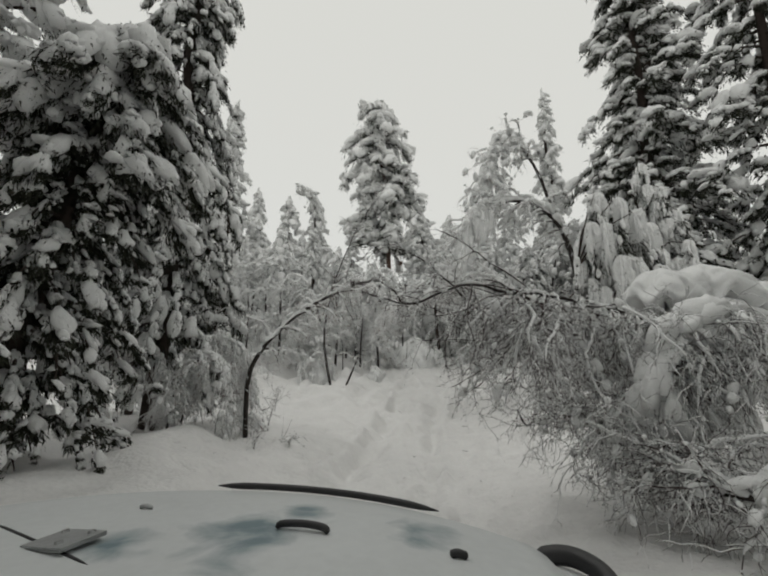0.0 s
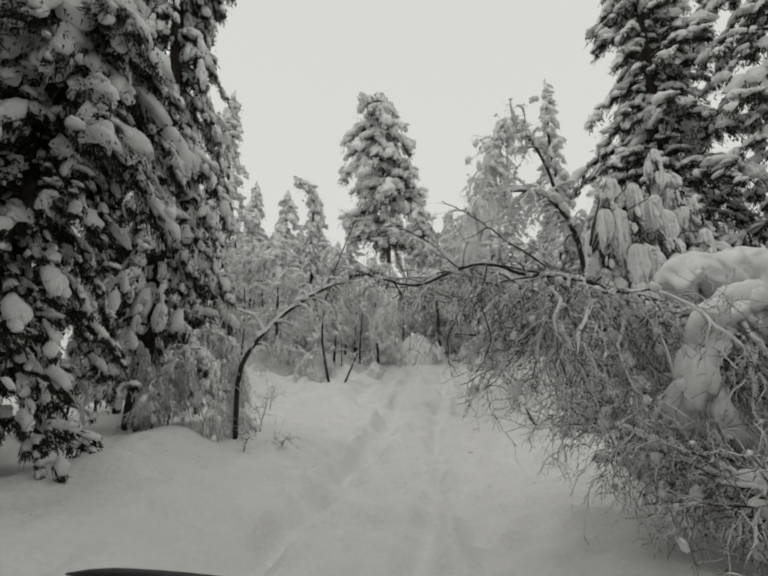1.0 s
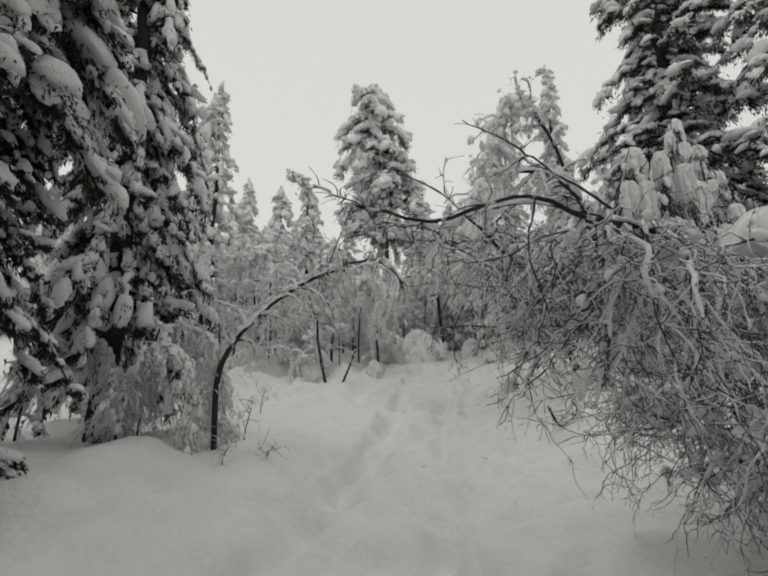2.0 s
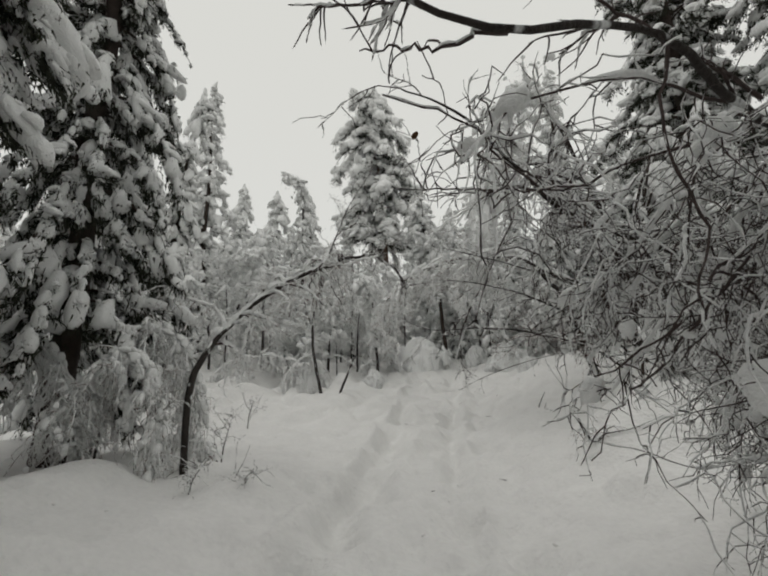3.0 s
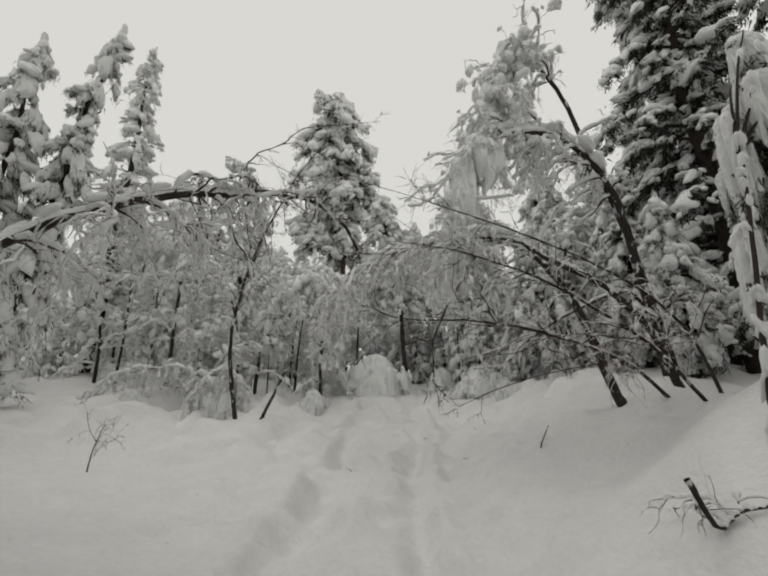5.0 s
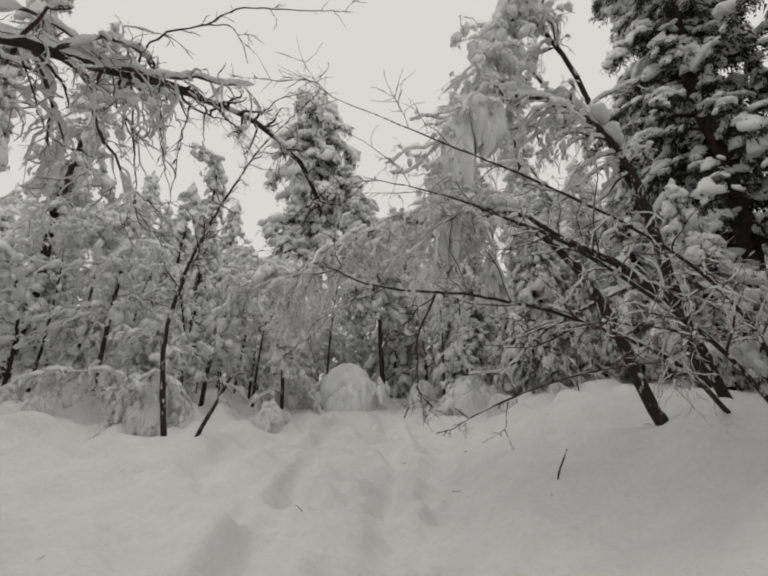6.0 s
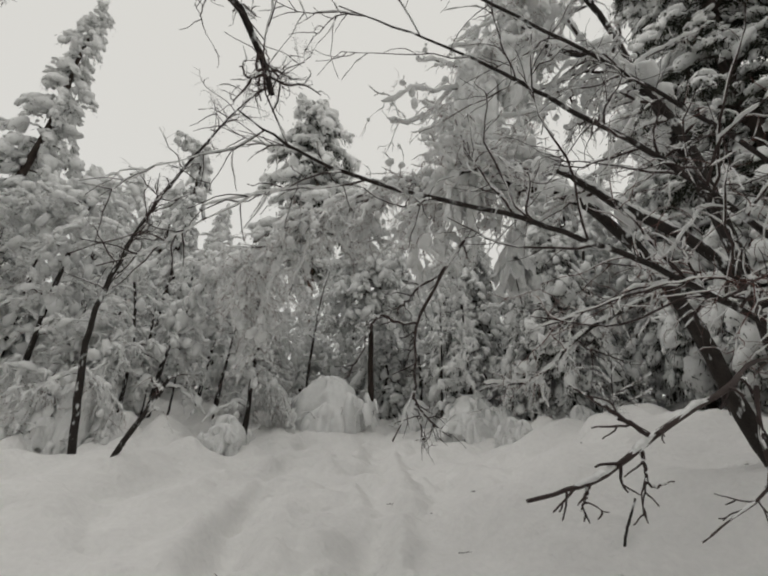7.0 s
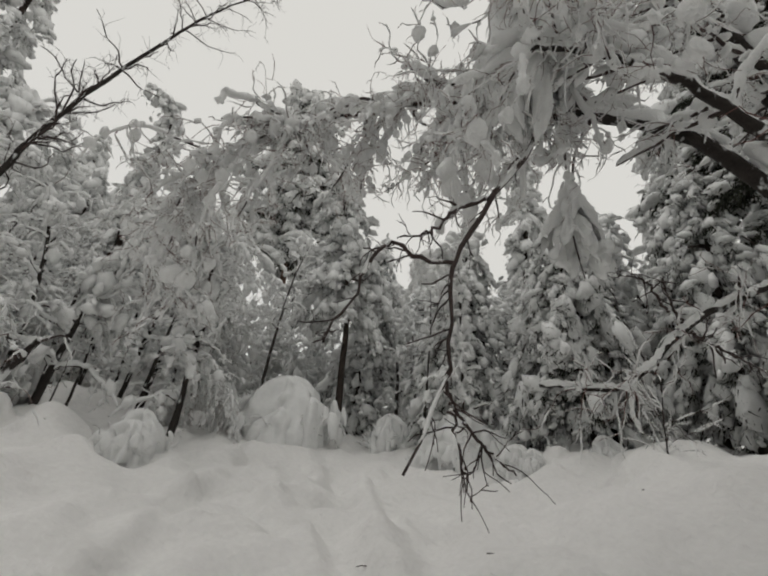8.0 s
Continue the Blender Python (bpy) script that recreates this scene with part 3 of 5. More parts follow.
# Tall conifers beside the track
conifer("spruce_tree", -4.8, 5.15, 6.3, 2.4, "old spruce bowed down by heavy snow beside the track", 11, low=0.05, boughs=170, level=2, pad=0.20, spray=110, droop=0.85, twigs=10, thick_trunk=0.027, crumbs=1.7, blade=2.0, pad_low=0.6,
        sag=1.1, long=1.2, shape="dome", lean=(0.17, 0.0), clear_of=(0.02, 0.6), pad_top=2.1, ragged=(0.4, 1.15), slim=0.92)
conifer("spruce_tree", -5.1, 9.2, 18.0, 2.15, "tall dark spruce with long fingers of hanging snow", 12, low=0.12, boughs=200, level=2, pad=0.27, spray=80, droop=1.05, twigs=10, sag=1.6, thin_above=0.75, long=1.35, crumbs=1.2, blade=2.0, shape="column", ragged=(0.5, 1.12), slim=0.95)
conifer("spruce_tree", -7.9, 6.6, 16.0, 2.6, "snow-laden spruce standing deeper in the forest", 13, low=0.03, boughs=110, level=1, pad=0.42, spray=9, twigs=9)
conifer("spruce_tree", -8.35, 17.6, 12.6, 1.05, "slim leaning spruce plastered with knobs of snow", 14, boughs=75, level=2, pad=0.46, spray=34, droop=1.3, lean=(0.09, 0), twigs=5, shape="column", crumbs=0.6, sag=1.4)
conifer("spruce_tree", -9.2, 17.2, 11.4, 1.35, "slim spruce plastered with knobs of snow", 15, boughs=80, level=2, pad=0.46, spray=34, droop=1.2, twigs=5, shape="column", crumbs=0.6, sag=1.4)
conifer("spruce_tree", -9.75, 24.2, 17.1, 1.6, "pointed spruce with snow on every bough", 16, boughs=100, pad=0.45, spray=7, droop=0.9, twigs=8)
conifer("spruce_tree", -7.6, 12.6, 9.5, 1.5, "slim spruce plastered with snow", 17, boughs=90, pad=0.42, spray=7, droop=1.1, twigs=8)
conifer("spruce_tree", -4.5, 25.6, 12.6, 0.95, "slender spruce with its snowy tip bent over", 18, boughs=90, pad=0.42, spray=6, droop=1.3, hook=-1.3, twigs=7, shape="column")
conifer("pine_tree", 0.9, 36.5, 24.8, 4.9, "tall pine with a broad snow-covered crown", 19, low=0.36, boughs=85, pad=0.95, spray=18, droop=0.6, shape="crown", lean=(-0.05, 0), bark=PINE_BARK, twigs=13, crumbs=1.0, ragged=(0.4, 1.2), blade=1.3)
conifer("pine_tree", 11.8, 15.8, 24.0, 3.8, "tall dark pine with round clumps of snow on its boughs", 20, low=0.03, boughs=200, level=2, pad=0.46, spray=60, droop=0.55, twigs=9, blade=1.9, shape="column", ragged=(0.25, 1.12), long=1.0, crumbs=0.8, sag=0.8)
conifer("pine_tree", 14.4, 12.6, 23.0, 3.7, "tall dark pine with round clumps of snow on its boughs", 21, boughs=160, level=2, pad=0.48, spray=50, droop=0.55, twigs=8, blade=1.9, shape="column", ragged=(0.3, 1.12), long=1.0, crumbs=0.6, sag=0.8)
conifer("pine_tree", 14.4, 18.6, 24.0, 3.6, "tall dark pine with round clumps of snow on its boughs", 26, boughs=150, pad=0.55, spray=24, droop=0.6, twigs=9, blade=1.8, shape="column", ragged=(0.4, 1.12), long=1.0)
conifer("spruce_tree", 12.6, 27.5, 19.5, 1.3, "narrow spruce rising above the thicket", 22, boughs=90, pad=0.6, spray=6, droop=1.0, twigs=7)
draped_tree("spruce_tree", [(4.3, 9.56, gz(4.3, 9.56)), (4.45, 9.56, 1.7), (4.8, 9.56, 3.6), (4.98, 9.6, 4.5)], 0.034,
            [(5.55, 9.6, 6.3, 3.0, 0.34), (5.9, 9.4, 6.05, 4.0, 0.36), (6.3, 9.3, 5.7, 4.4, 0.38), (5.3, 9.75, 5.5, 3.4, 0.3), (6.8, 9.6, 5.5, 4.4, 0.42), (5.1, 9.7, 4.4, 3.3, 0.3),
             (5.3, 9.4, 3.7, 3.0, 0.34), (5.6, 9.0, 3.5, 3.0, 0.38), (5.0, 9.6, 2.8, 2.0, 0.3), (5.35, 9.15, 2.4, 1.8, 0.34), (6.6, 9.0, 4.2, 3.6, 0.4)],
            "slim dark spruce beside hanging sheets of snow", 23)
draped_tree("spruce_tree", [(8.1, 11.5, gz(8.1, 11.5)), (8.1, 11.5, 4.0), (8.05, 11.4, 8.0)], 0.07,
            [(8.0, 11.3, 8.1, 1.7, 0.24), (8.5, 11.2, 7.3, 2.0, 0.28), (7.5, 11.4, 6.9, 1.7, 0.22), (9.05, 11.3, 6.6, 2.2, 0.3), (7.9, 10.9, 5.9, 1.8, 0.26), (7.15, 11.5, 5.6, 1.5, 0.22), (8.65, 10.8, 5.4, 2.0, 0.3)],
            "spruce buried under hanging sheets of snow", 24)
conifer("spruce_tree", 8.3, 11.7, 6.6, 1.15, "small spruce with dark needles behind hanging snow", 27, low=0.03, boughs=100, level=2, pad=0.27, spray=40, droop=1.3, twigs=9, long=1.6, sag=1.6, crumbs=0.6, blade=1.8)
conifer("pine_tree", 3.5, 23.8, 9.5, 1.9, "young pine with a bare dark trunk", 25, low=0.4, boughs=60, pad=0.42, spray=9, droop=0.8, shape="pine", lean=(-0.14, 0), twigs=9)
for i, (px, py, ph, pr) in enumerate([(7.4, 18.4, 5.5, 2.2), (9.6, 17.0, 6.5, 2.1), (6.0, 21.5, 7.0, 2.1), (9.8, 20.5, 8.0, 2.0), (8.9, 14.8, 5.0, 1.6), (4.4, 26.0, 8.5, 2.0)]):
    conifer("spruce_tree", px, py, ph, pr, "bushy young spruce with dark needles under snow", 30 + i, low=0.02, boughs=90, pad=0.38, spray=22, droop=1.1, twigs=9, shape="round", ragged=(0.35, 1.35), lean=(0.05 * (i % 3 - 1), 0.03), group="young spruces on the bank")

# Bent birches over the track
LOW_LIMBS = [([(4.9, 12.1, 2.1), (3.4, 11.4, 1.84), (2.4, 10.8, 1.6), (1.934, 10.5, 1.46), (1.764, 10.45, 1.393), (1.617, 10.4, 1.332), (1.567, 10.4, 1.302), (1.522, 10.4, 1.279), (1.473, 10.4, 1.265), (1.428, 10.4, 1.253)], 0.0075),
             ([(1.629, 10.4, 1.344), (1.584, 10.42, 1.38), (1.537, 10.44, 1.413)], 0.0045), ([(1.612, 10.4, 1.329), (1.612, 10.4, 1.299), (1.617, 10.4, 1.277), (1.656, 10.4, 1.285)], 0.003), ([(1.522, 10.4, 1.279), (1.511, 10.4, 1.259), (1.503, 10.4, 1.244)], 0.003),
             ([(1.92, 10.45, 1.447), (1.898, 10.45, 1.366), (1.88, 10.45, 1.284), (1.733, 10.45, 1.204)], 0.004), ([(1.88, 10.45, 1.284), (1.91, 10.45, 1.214), (1.919, 10.45, 1.157)], 0.003),
             ([(5.2, 11.9, 2.4), (3.87, 12.0, 2.47), (3.08, 12.0, 2.16), (2.45, 12.0, 2.14)], 0.012)]
LEFT_TWIGS = [([(-0.96, 10.9, 3.97), (-0.82, 10.9, 3.4), (-0.71, 10.9, 2.92), (-0.74, 10.9, 2.59)], 0.008), ([(-0.71, 10.9, 2.92), (-0.63, 10.9, 2.66), (-0.44, 10.9, 2.58)], 0.006),
              ([(-0.7, 10.88, 2.91), (-0.52, 10.88, 2.77), (-0.46, 10.88, 2.61)], 0.005), ([(-0.77, 10.98, 4.01), (-0.64, 10.98, 3.4), (-0.49, 10.98, 2.96)], 0.007),
              ([(-0.56, 11.15, 4.02), (-0.58, 11.15, 3.65), (-0.57, 11.15, 3.39), (-0.56, 11.15, 2.87)], 0.008), ([(-0.86, 11.0, 4.1), (-0.94, 11.0, 4.51), (-0.53, 11.0, 4.81), (-0.26, 11.0, 4.81), (-0.1, 11.0, 4.43)], 0.010),
              ([(-0.53, 11.0, 4.81), (-0.21, 11.0, 5.12), (0.44, 11.0, 5.26), (0.83, 11.0, 5.34)], 0.008), ([(-0.47, 11.25, 4.11), (-0.42, 11.25, 3.65), (-0.26, 11.25, 3.51)], 0.006),
              ([(-0.12, 11.6, 4.29), (0.22, 11.6, 4.71), (0.75, 11.6, 4.85)], 0.007), ([(-1.43, 10.5, 3.65), (-1.2, 10.5, 3.2), (-1.07, 10.5, 3.01), (-0.81, 10.5, 2.91)], 0.007),
              ([(-1.01, 10.75, 3.85), (-0.9, 10.75, 3.53), (-0.8, 10.75, 3.41)], 0.006), ([(0.44, 11.9, 3.97), (0.62, 11.9, 3.74), (0.65, 11.9, 3.44)], 0.006),
              ([(0.18, 11.8, 4.18), (0.2, 11.8, 3.8), (0.37, 11.8, 3.52)], 0.005)]
low_birch = bent_tree("birch_tree", [(5.5, 5.9, gz(5.5, 5.9)), (5.45, 5.6, 1.2), (5.0, 5.3, 1.75), (4.1, 5.0, 2.05), (3.2, 4.8, 2.26), (2.5, 4.55, 2.38), (1.75, 4.2, 2.44), (1.22, 3.9, 2.40), (0.97, 3.75, 2.43), (0.69, 3.6, 2.40), (0.27, 3.42, 2.2), (-0.03, 3.35, 2.24), (-0.12, 3.36, 2.26)], 0.032,
          "bare birch bent low over the track under heavy snow", 41, limb=0.010, branches=60, reach=1.35, twigs=1000, twiglets=4400, start=0.16, high=0.55, up=-0.5, droop=0.13, twig_snow=0.0045, cover=0.55, twig_r=0.004, wiggle=0.26, fine=TWIG, snow_thick=0.015, ridge=1.2, hang=0.25,
          bare=0.55, tip=0.12, shoots=6, shoot_len=0.26, bulge=(0.10, 0.29, 10, 0.55), level=3, clumps=220, clump=0.06,
          hanging=[([(0.85, 3.68, 2.42), (0.8, 3.7, 2.1), (0.86, 3.7, 1.85), (0.8, 3.7, 1.62), (0.84, 3.7, 1.42)], 0.006),
                   ([(1.5, 4.05, 2.5), (1.12, 4.0, 2.75), (0.85, 4.0, 2.95), (0.55, 4.0, 3.12)], 0.010), ([(0.27, 3.42, 2.2), (0.09, 3.45, 2.18), (-0.06, 3.5, 2.22)], 0.006),
                   ([(1.6, 4.2, 2.48), (1.19, 4.4, 2.44), (0.89, 4.3, 2.27), (0.62, 4.2, 2.23), (0.28, 3.95, 2.35), (0.0, 3.8, 2.34)], 0.009), ([(0.89, 4.3, 2.27), (0.62, 4.2, 2.2), (0.4, 4.2, 2.2), (0.18, 4.2, 2.18)], 0.006),
                   ([(2.2, 4.4, 2.5), (1.6, 4.2, 2.05), (1.13, 4.0, 1.79), (0.93, 4.0, 1.59), (0.66, 4.0, 1.45)], 0.009), ([(1.13, 4.0, 1.79), (1.2, 4.0, 1.75), (1.28, 4.0, 1.63)], 0.006),
                   ([(1.3, 4.05, 1.85), (1.13, 4.1, 1.65), (0.99, 4.2, 1.46), (0.86, 4.2, 1.36), (0.71, 4.2, 1.16)], 0.006)])
cap = Soup()
for x, y, top, length, wide in [(3.75, 5.15, 2.98, 0.7, 0.46), (4.25, 5.1, 3.02, 0.95, 0.6), (4.85, 5.2, 2.85, 1.1, 0.65), (4.0, 4.8, 2.55, 0.9, 0.45), (4.6, 4.8, 2.4, 1.0, 0.5), (5.5, 5.3, 2.7, 1.3, 0.7)]:
    cape(cap, x, y, top, length, wide, 0.8, 0.5)
cape(cap, 4.3, 4.9, 1.72, 1.05, 0.2, 0.6, 0.1)
cape(cap, 3.72, 4.75, 1.5, 0.8, 0.13, 0.6, 0.1)
mesh_object("snow_cap", cap.mesh("snow_cap", low_birch.location), CLUMP, low_birch, "thick rounded cap of white snow")
tree = bent_tree("birch_tree", [(4.6, 7.0, gz(4.6, 7.0)), (4.2, 6.6, 1.5), (3.2, 5.9, 2.05), (2.0, 5.2, 2.2), (1.2, 5.0, 2.4), (0.95, 5.0, 2.65), (0.5, 4.8, 2.98), (0.1, 4.75, 3.15)], 0.036,
                 "thin bare birch leaning across the track", 42, limb=0.010, branches=44, reach=1.2, twigs=560, twiglets=2400, start=0.15, high=0.7, up=-0.2, droop=0.1, snow_thick=0.016, twig_snow=0.0045, twig_r=0.0035, wiggle=0.26, fine=TWIG, cover=0.5,
                 bare=0.62, shoots=9, shoot_len=0.6, bulge=(0.1, 0.4, 12, 0.4),
                 hanging=[([(1.2, 5.0, 2.42), (0.98, 5.0, 2.6), (0.7, 5.0, 2.6), (0.43, 5.0, 2.61), (0.08, 5.0, 2.63)], 0.010), ([(0.3, 5.0, 2.62), (0.26, 5.0, 2.85), (0.25, 5.0, 3.0)], 0.005),
                          ([(0.26, 5.0, 2.62), (0.19, 5.0, 2.78), (0.13, 5.0, 2.86)], 0.005), ([(0.38, 5.0, 2.6), (0.47, 5.0, 2.66)], 0.004)])
for i, spot in enumerate([(0.25, 5.0, 3.02), (0.95, 5.0, 2.62), (1.55, 5.1, 2.3), (1.2, 5.0, 2.38)]):
    bm = bmesh.new()
    rim = [bm.verts.new((0.018 * math.sin(a) * (1 + 0.3 * math.sin(3 * a)), 0.008 * math.sin(2 * a), -0.03 + 0.034 * math.cos(a))) for a in [k * math.pi / 6 for k in range(12)]]
    mid = bm.verts.new((0, 0.012, -0.03))
    for k in range(12):
        bm.faces.new((rim[k], rim[(k + 1) % 12], mid))
    leaf = part("leaf", bm, LEAF, tree, "withered brown leaf")
    leaf.location = Vector(spot) - tree.location
    leaf.rotation_euler = (0.3 * i, 0.5, 1.3 * i)
bent_tree("birch_tree", [(4.3, 3.3, gz(4.3, 3.3)), (3.6, 3.2, 0.75), (2.9, 3.3, 0.62), (2.65, 3.8, 0.75), (2.5, 4.5, 0.9), (2.3, 5.0, 1.1)], 0.04,
          "thin birch pressed down to the snow beside the track", 59, limb=0.010, branches=50, reach=0.85, twigs=620, twiglets=2400, fine=TWIG, start=0.1, up=0.5, droop=0.05, snow_thick=0.016, twig_snow=0.0045, twig_r=0.004, wiggle=0.26, cover=0.55, hang=0.3, bulge=(0.1, 0.6, 12, 0.26), clumps=160, clump=0.055)
bent_tree("birch_tree", [(5.0, 4.6, gz(5.0, 4.6)), (4.7, 4.5, 1.3), (4.1, 4.4, 2.0), (3.4, 4.3, 2.05), (2.9, 4.2, 1.5), (2.7, 4.2, 0.9)], 0.045,
          "birch bowed to the ground under clumped snow", 60, limb=0.010, branches=64, reach=1.15, twigs=820, twiglets=3000, start=0.25, up=-0.1, droop=0.16, snow_thick=0.02, twig_snow=0.005, fine=TWIG, twig_r=0.004, wiggle=0.26, cover=0.6, hang=0.3, bulge=(0.25, 0.95, 30, 0.42), clumps=120, clump=0.06)
bent_tree("birch_tree", [(-2.87, 8.92, gz(-2.87, 8.92)), (-2.96, 9.1, 1.39), (-2.84, 9.3, 1.94), (-2.48, 9.5, 2.5), (-2.0, 9.8, 3.05), (-1.5, 10.2, 3.48), (-1.05, 10.65, 3.78), (-0.76, 10.98, 4.03), (-0.48, 11.25, 4.13), (-0.09, 11.6, 4.26), (0.44, 11.9, 3.97), (0.66, 12.1, 3.58)], 0.054,
          "birch arched over the track with snow on its back", 43, branches=22, reach=1.1, twigs=240, twiglets=800, start=0.2, high=0.6, up=0.0, droop=0.12, snow_thick=0.028,
          bare=0.6, shoots=46, shoot_len=0.5, shoot_side=1.5, crook=0.3, bulge=(0.2, 0.55, 16, 0.15), drape=False, perch=0.5, snow_width=0.7, tip=0.4, hanging=LEFT_TWIGS, clumps=90, clump=0.06, wiggle=0.26)
for i, pts in enumerate([[(6.8, 12.3, gz(6.8, 12.3)), (6.2, 12.1, 2.6), (5.06, 11.8, 3.3), (3.4, 11.6, 3.9), (1.9, 11.5, 4.3), (0.7, 11.3, 4.5)],
                         [(6.2, 12.0, gz(6.2, 12.0)), (5.2, 11.9, 2.4), (3.6, 11.7, 3.2), (2.6, 11.6, 3.5), (1.9, 11.5, 3.62), (1.05, 11.4, 3.65)],
                         [(6.0, 12.5, gz(6.0, 12.5)), (4.9, 12.1, 2.1), (3.4, 11.8, 2.45), (2.3, 11.6, 2.55), (1.2, 11.4, 2.5), (0.7, 11.3, 2.65)]]):
    bent_tree("birch_tree", pts, 0.032, "thin bare birch stem swept across the track", 44 + i, branches=12, reach=0.9, twigs=80, twiglets=200, start=0.15, up=0.1, droop=0.05,
              snow_thick=0.014, cover=0.5, ridge=0.7, hang=0.15, bare=0.4, shoots=16, shoot_len=1.1, group="birch stems bowed from the bank", hanging=LOW_LIMBS if i == 2 else (), sprig=0.2)
arch = bent_tree("birch_tree", [(5.6, 13.1, gz(5.6, 13.1)), (5.49, 13.2, 1.7), (5.21, 13.3, 2.85), (4.96, 13.5, 3.75), (4.5, 13.8, 4.55), (4.0, 14.2, 5.0), (3.4, 14.4, 5.15), (2.72, 14.7, 5.16), (2.0, 14.9, 5.0), (1.2, 15.2, 4.7), (0.65, 15.4, 4.3), (0.2, 15.6, 3.8)], 0.095,
          "thick birch bowed into an arch carrying a deep snow ridge", 48, branches=60, reach=1.4, twigs=700, twiglets=2200, start=0.46, up=-0.1, droop=0.14, snow_thick=0.03, twig_snow=0.008, wiggle=0.26, ridge=1.6, hang=0.3,
          bulge=(0.3, 0.95, 70, 0.23), drape=False, perch=0.52, snow_width=0.62, tip=0.22, clumps=520, clump=0.075,
          hanging=[([(3.2, 14.3, 4.9), (3.11, 14.2, 4.29), (2.6, 14.0, 3.35), (2.3, 13.9, 2.75), (2.23, 13.9, 2.5), (2.24, 13.85, 2.11), (2.23, 13.85, 1.87), (2.02, 13.8, 1.43)], 0.024),
                   ([(2.23, 13.85, 1.9), (2.28, 13.82, 1.65), (2.36, 13.8, 1.36)], 0.012), ([(2.25, 13.84, 1.8), (2.42, 13.82, 1.62), (2.6, 13.8, 1.5)], 0.012),
                   ([(2.6, 14.0, 3.35), (2.29, 14.0, 3.11), (2.1, 14.0, 2.87), (1.91, 14.0, 2.77)], 0.018),
                   ([(2.28, 13.95, 2.67), (2.08, 14.0, 2.66), (1.88, 14.0, 2.73), (1.77, 14.0, 2.57), (1.66, 14.0, 2.2), (1.53, 14.0, 2.0)], 0.017)])
bell, count = Soup(), 26
rng = np.random.default_rng(480)
drop_at = np.linspace(0, 1, count)
bell_width = 0.16 + 0.46 * drop_at ** 1.2
turn = rng.uniform(0, 6.28, count)
lobes(bell, np.stack([4.02 + 0.4 * bell_width * np.cos(turn), 14.8 + 0.4 * bell_width * np.sin(turn), 4.66 - 1.0 * drop_at], 1),
      np.stack([0.25 * np.cos(turn), 0.25 * np.sin(turn), np.full(count, -1.0)], 1), (0.08 + bell_width * 0.45) * rng.uniform(0.6, 1.3, count), bell_width * rng.uniform(0.2, 0.45, count), bell_width * rng.uniform(0.18, 0.4, count), 2)
cape(bell, 4.02, 14.8, 4.72, 1.0, 0.3, 1.2, 0.35, closed=0.0, pointed=True)
cape(bell, 3.9, 14.7, 4.25, 0.75, 0.2, 1.2, 0.35, closed=0.0, pointed=True)
cape(bell, 4.2, 14.82, 4.2, 0.75, 0.19, 1.2, 0.35, closed=0.0, pointed=True)
bell_stem = Soup()
bell_stem.add(*tubes(smooth_line([(3.9, 14.3, 5.0), (4.05, 14.7, 5.0), (4.06, 14.8, 4.6), (4.0, 14.8, 4.0), (4.05, 14.75, 3.4)], 14)[None], np.linspace(0.02, 0.006, 14)[None], 6))
mesh_object("hanging_twig", bell_stem.mesh("hanging_twig", arch.location), TWIG, arch)
mesh_object("snow_bell", bell.mesh("snow_bell", arch.location), CLUMP, arch, "bell of snow hanging on a twig")
bent_tree("birch_tree", [(7.6, 14.0, gz(7.6, 14.0)), (7.0, 13.95, 3.7), (6.25, 13.95, 3.75), (5.28, 14.0, 3.3), (4.77, 14.05, 3.03), (4.35, 14.1, 2.75), (4.11, 14.2, 2.47), (3.85, 14.3, 2.22), (3.54, 14.4, 2.18), (3.28, 14.5, 2.16)], 0.04,
          "dark leaning birch forked low over the bank", 62, branches=10, reach=0.4, twigs=36, twiglets=70, start=0.25, up=0.2, droop=0.06, snow_thick=0.02, cover=0.6, ridge=1.2, tip=0.3,
          hanging=[([(4.35, 14.1, 2.75), (4.23, 14.1, 2.98), (4.2, 14.1, 3.19)], 0.012), ([(4.2, 14.1, 2.85), (4.07, 14.1, 3.02), (3.93, 14.1, 3.08), (3.64, 14.1, 3.03)], 0.012),
                   ([(4.35, 14.1, 2.75), (4.51, 14.0, 2.6), (4.98, 14.0, 2.5)], 0.016)])
bent_tree("birch_tree", [(7.0, 13.3, gz(7.0, 13.3)), (6.5, 13.3, 2.9), (5.6, 13.3, 3.8), (4.65, 13.4, 4.3), (4.07, 13.5, 4.7), (3.3, 13.6, 4.8), (2.65, 13.6, 4.5), (2.1, 13.7, 3.9)], 0.085,
          "birch bowed close beside the great arch", 61, branches=20, reach=0.9, twigs=150, twiglets=450, start=0.45, up=0.35, droop=0.08, snow_thick=0.035, twig_snow=0.01, ridge=1.0, hang=0.3,
          bulge=(0.5, 0.95, 34, 0.24), drape=False, perch=0.5, snow_width=0.65, clumps=160, clump=0.08)
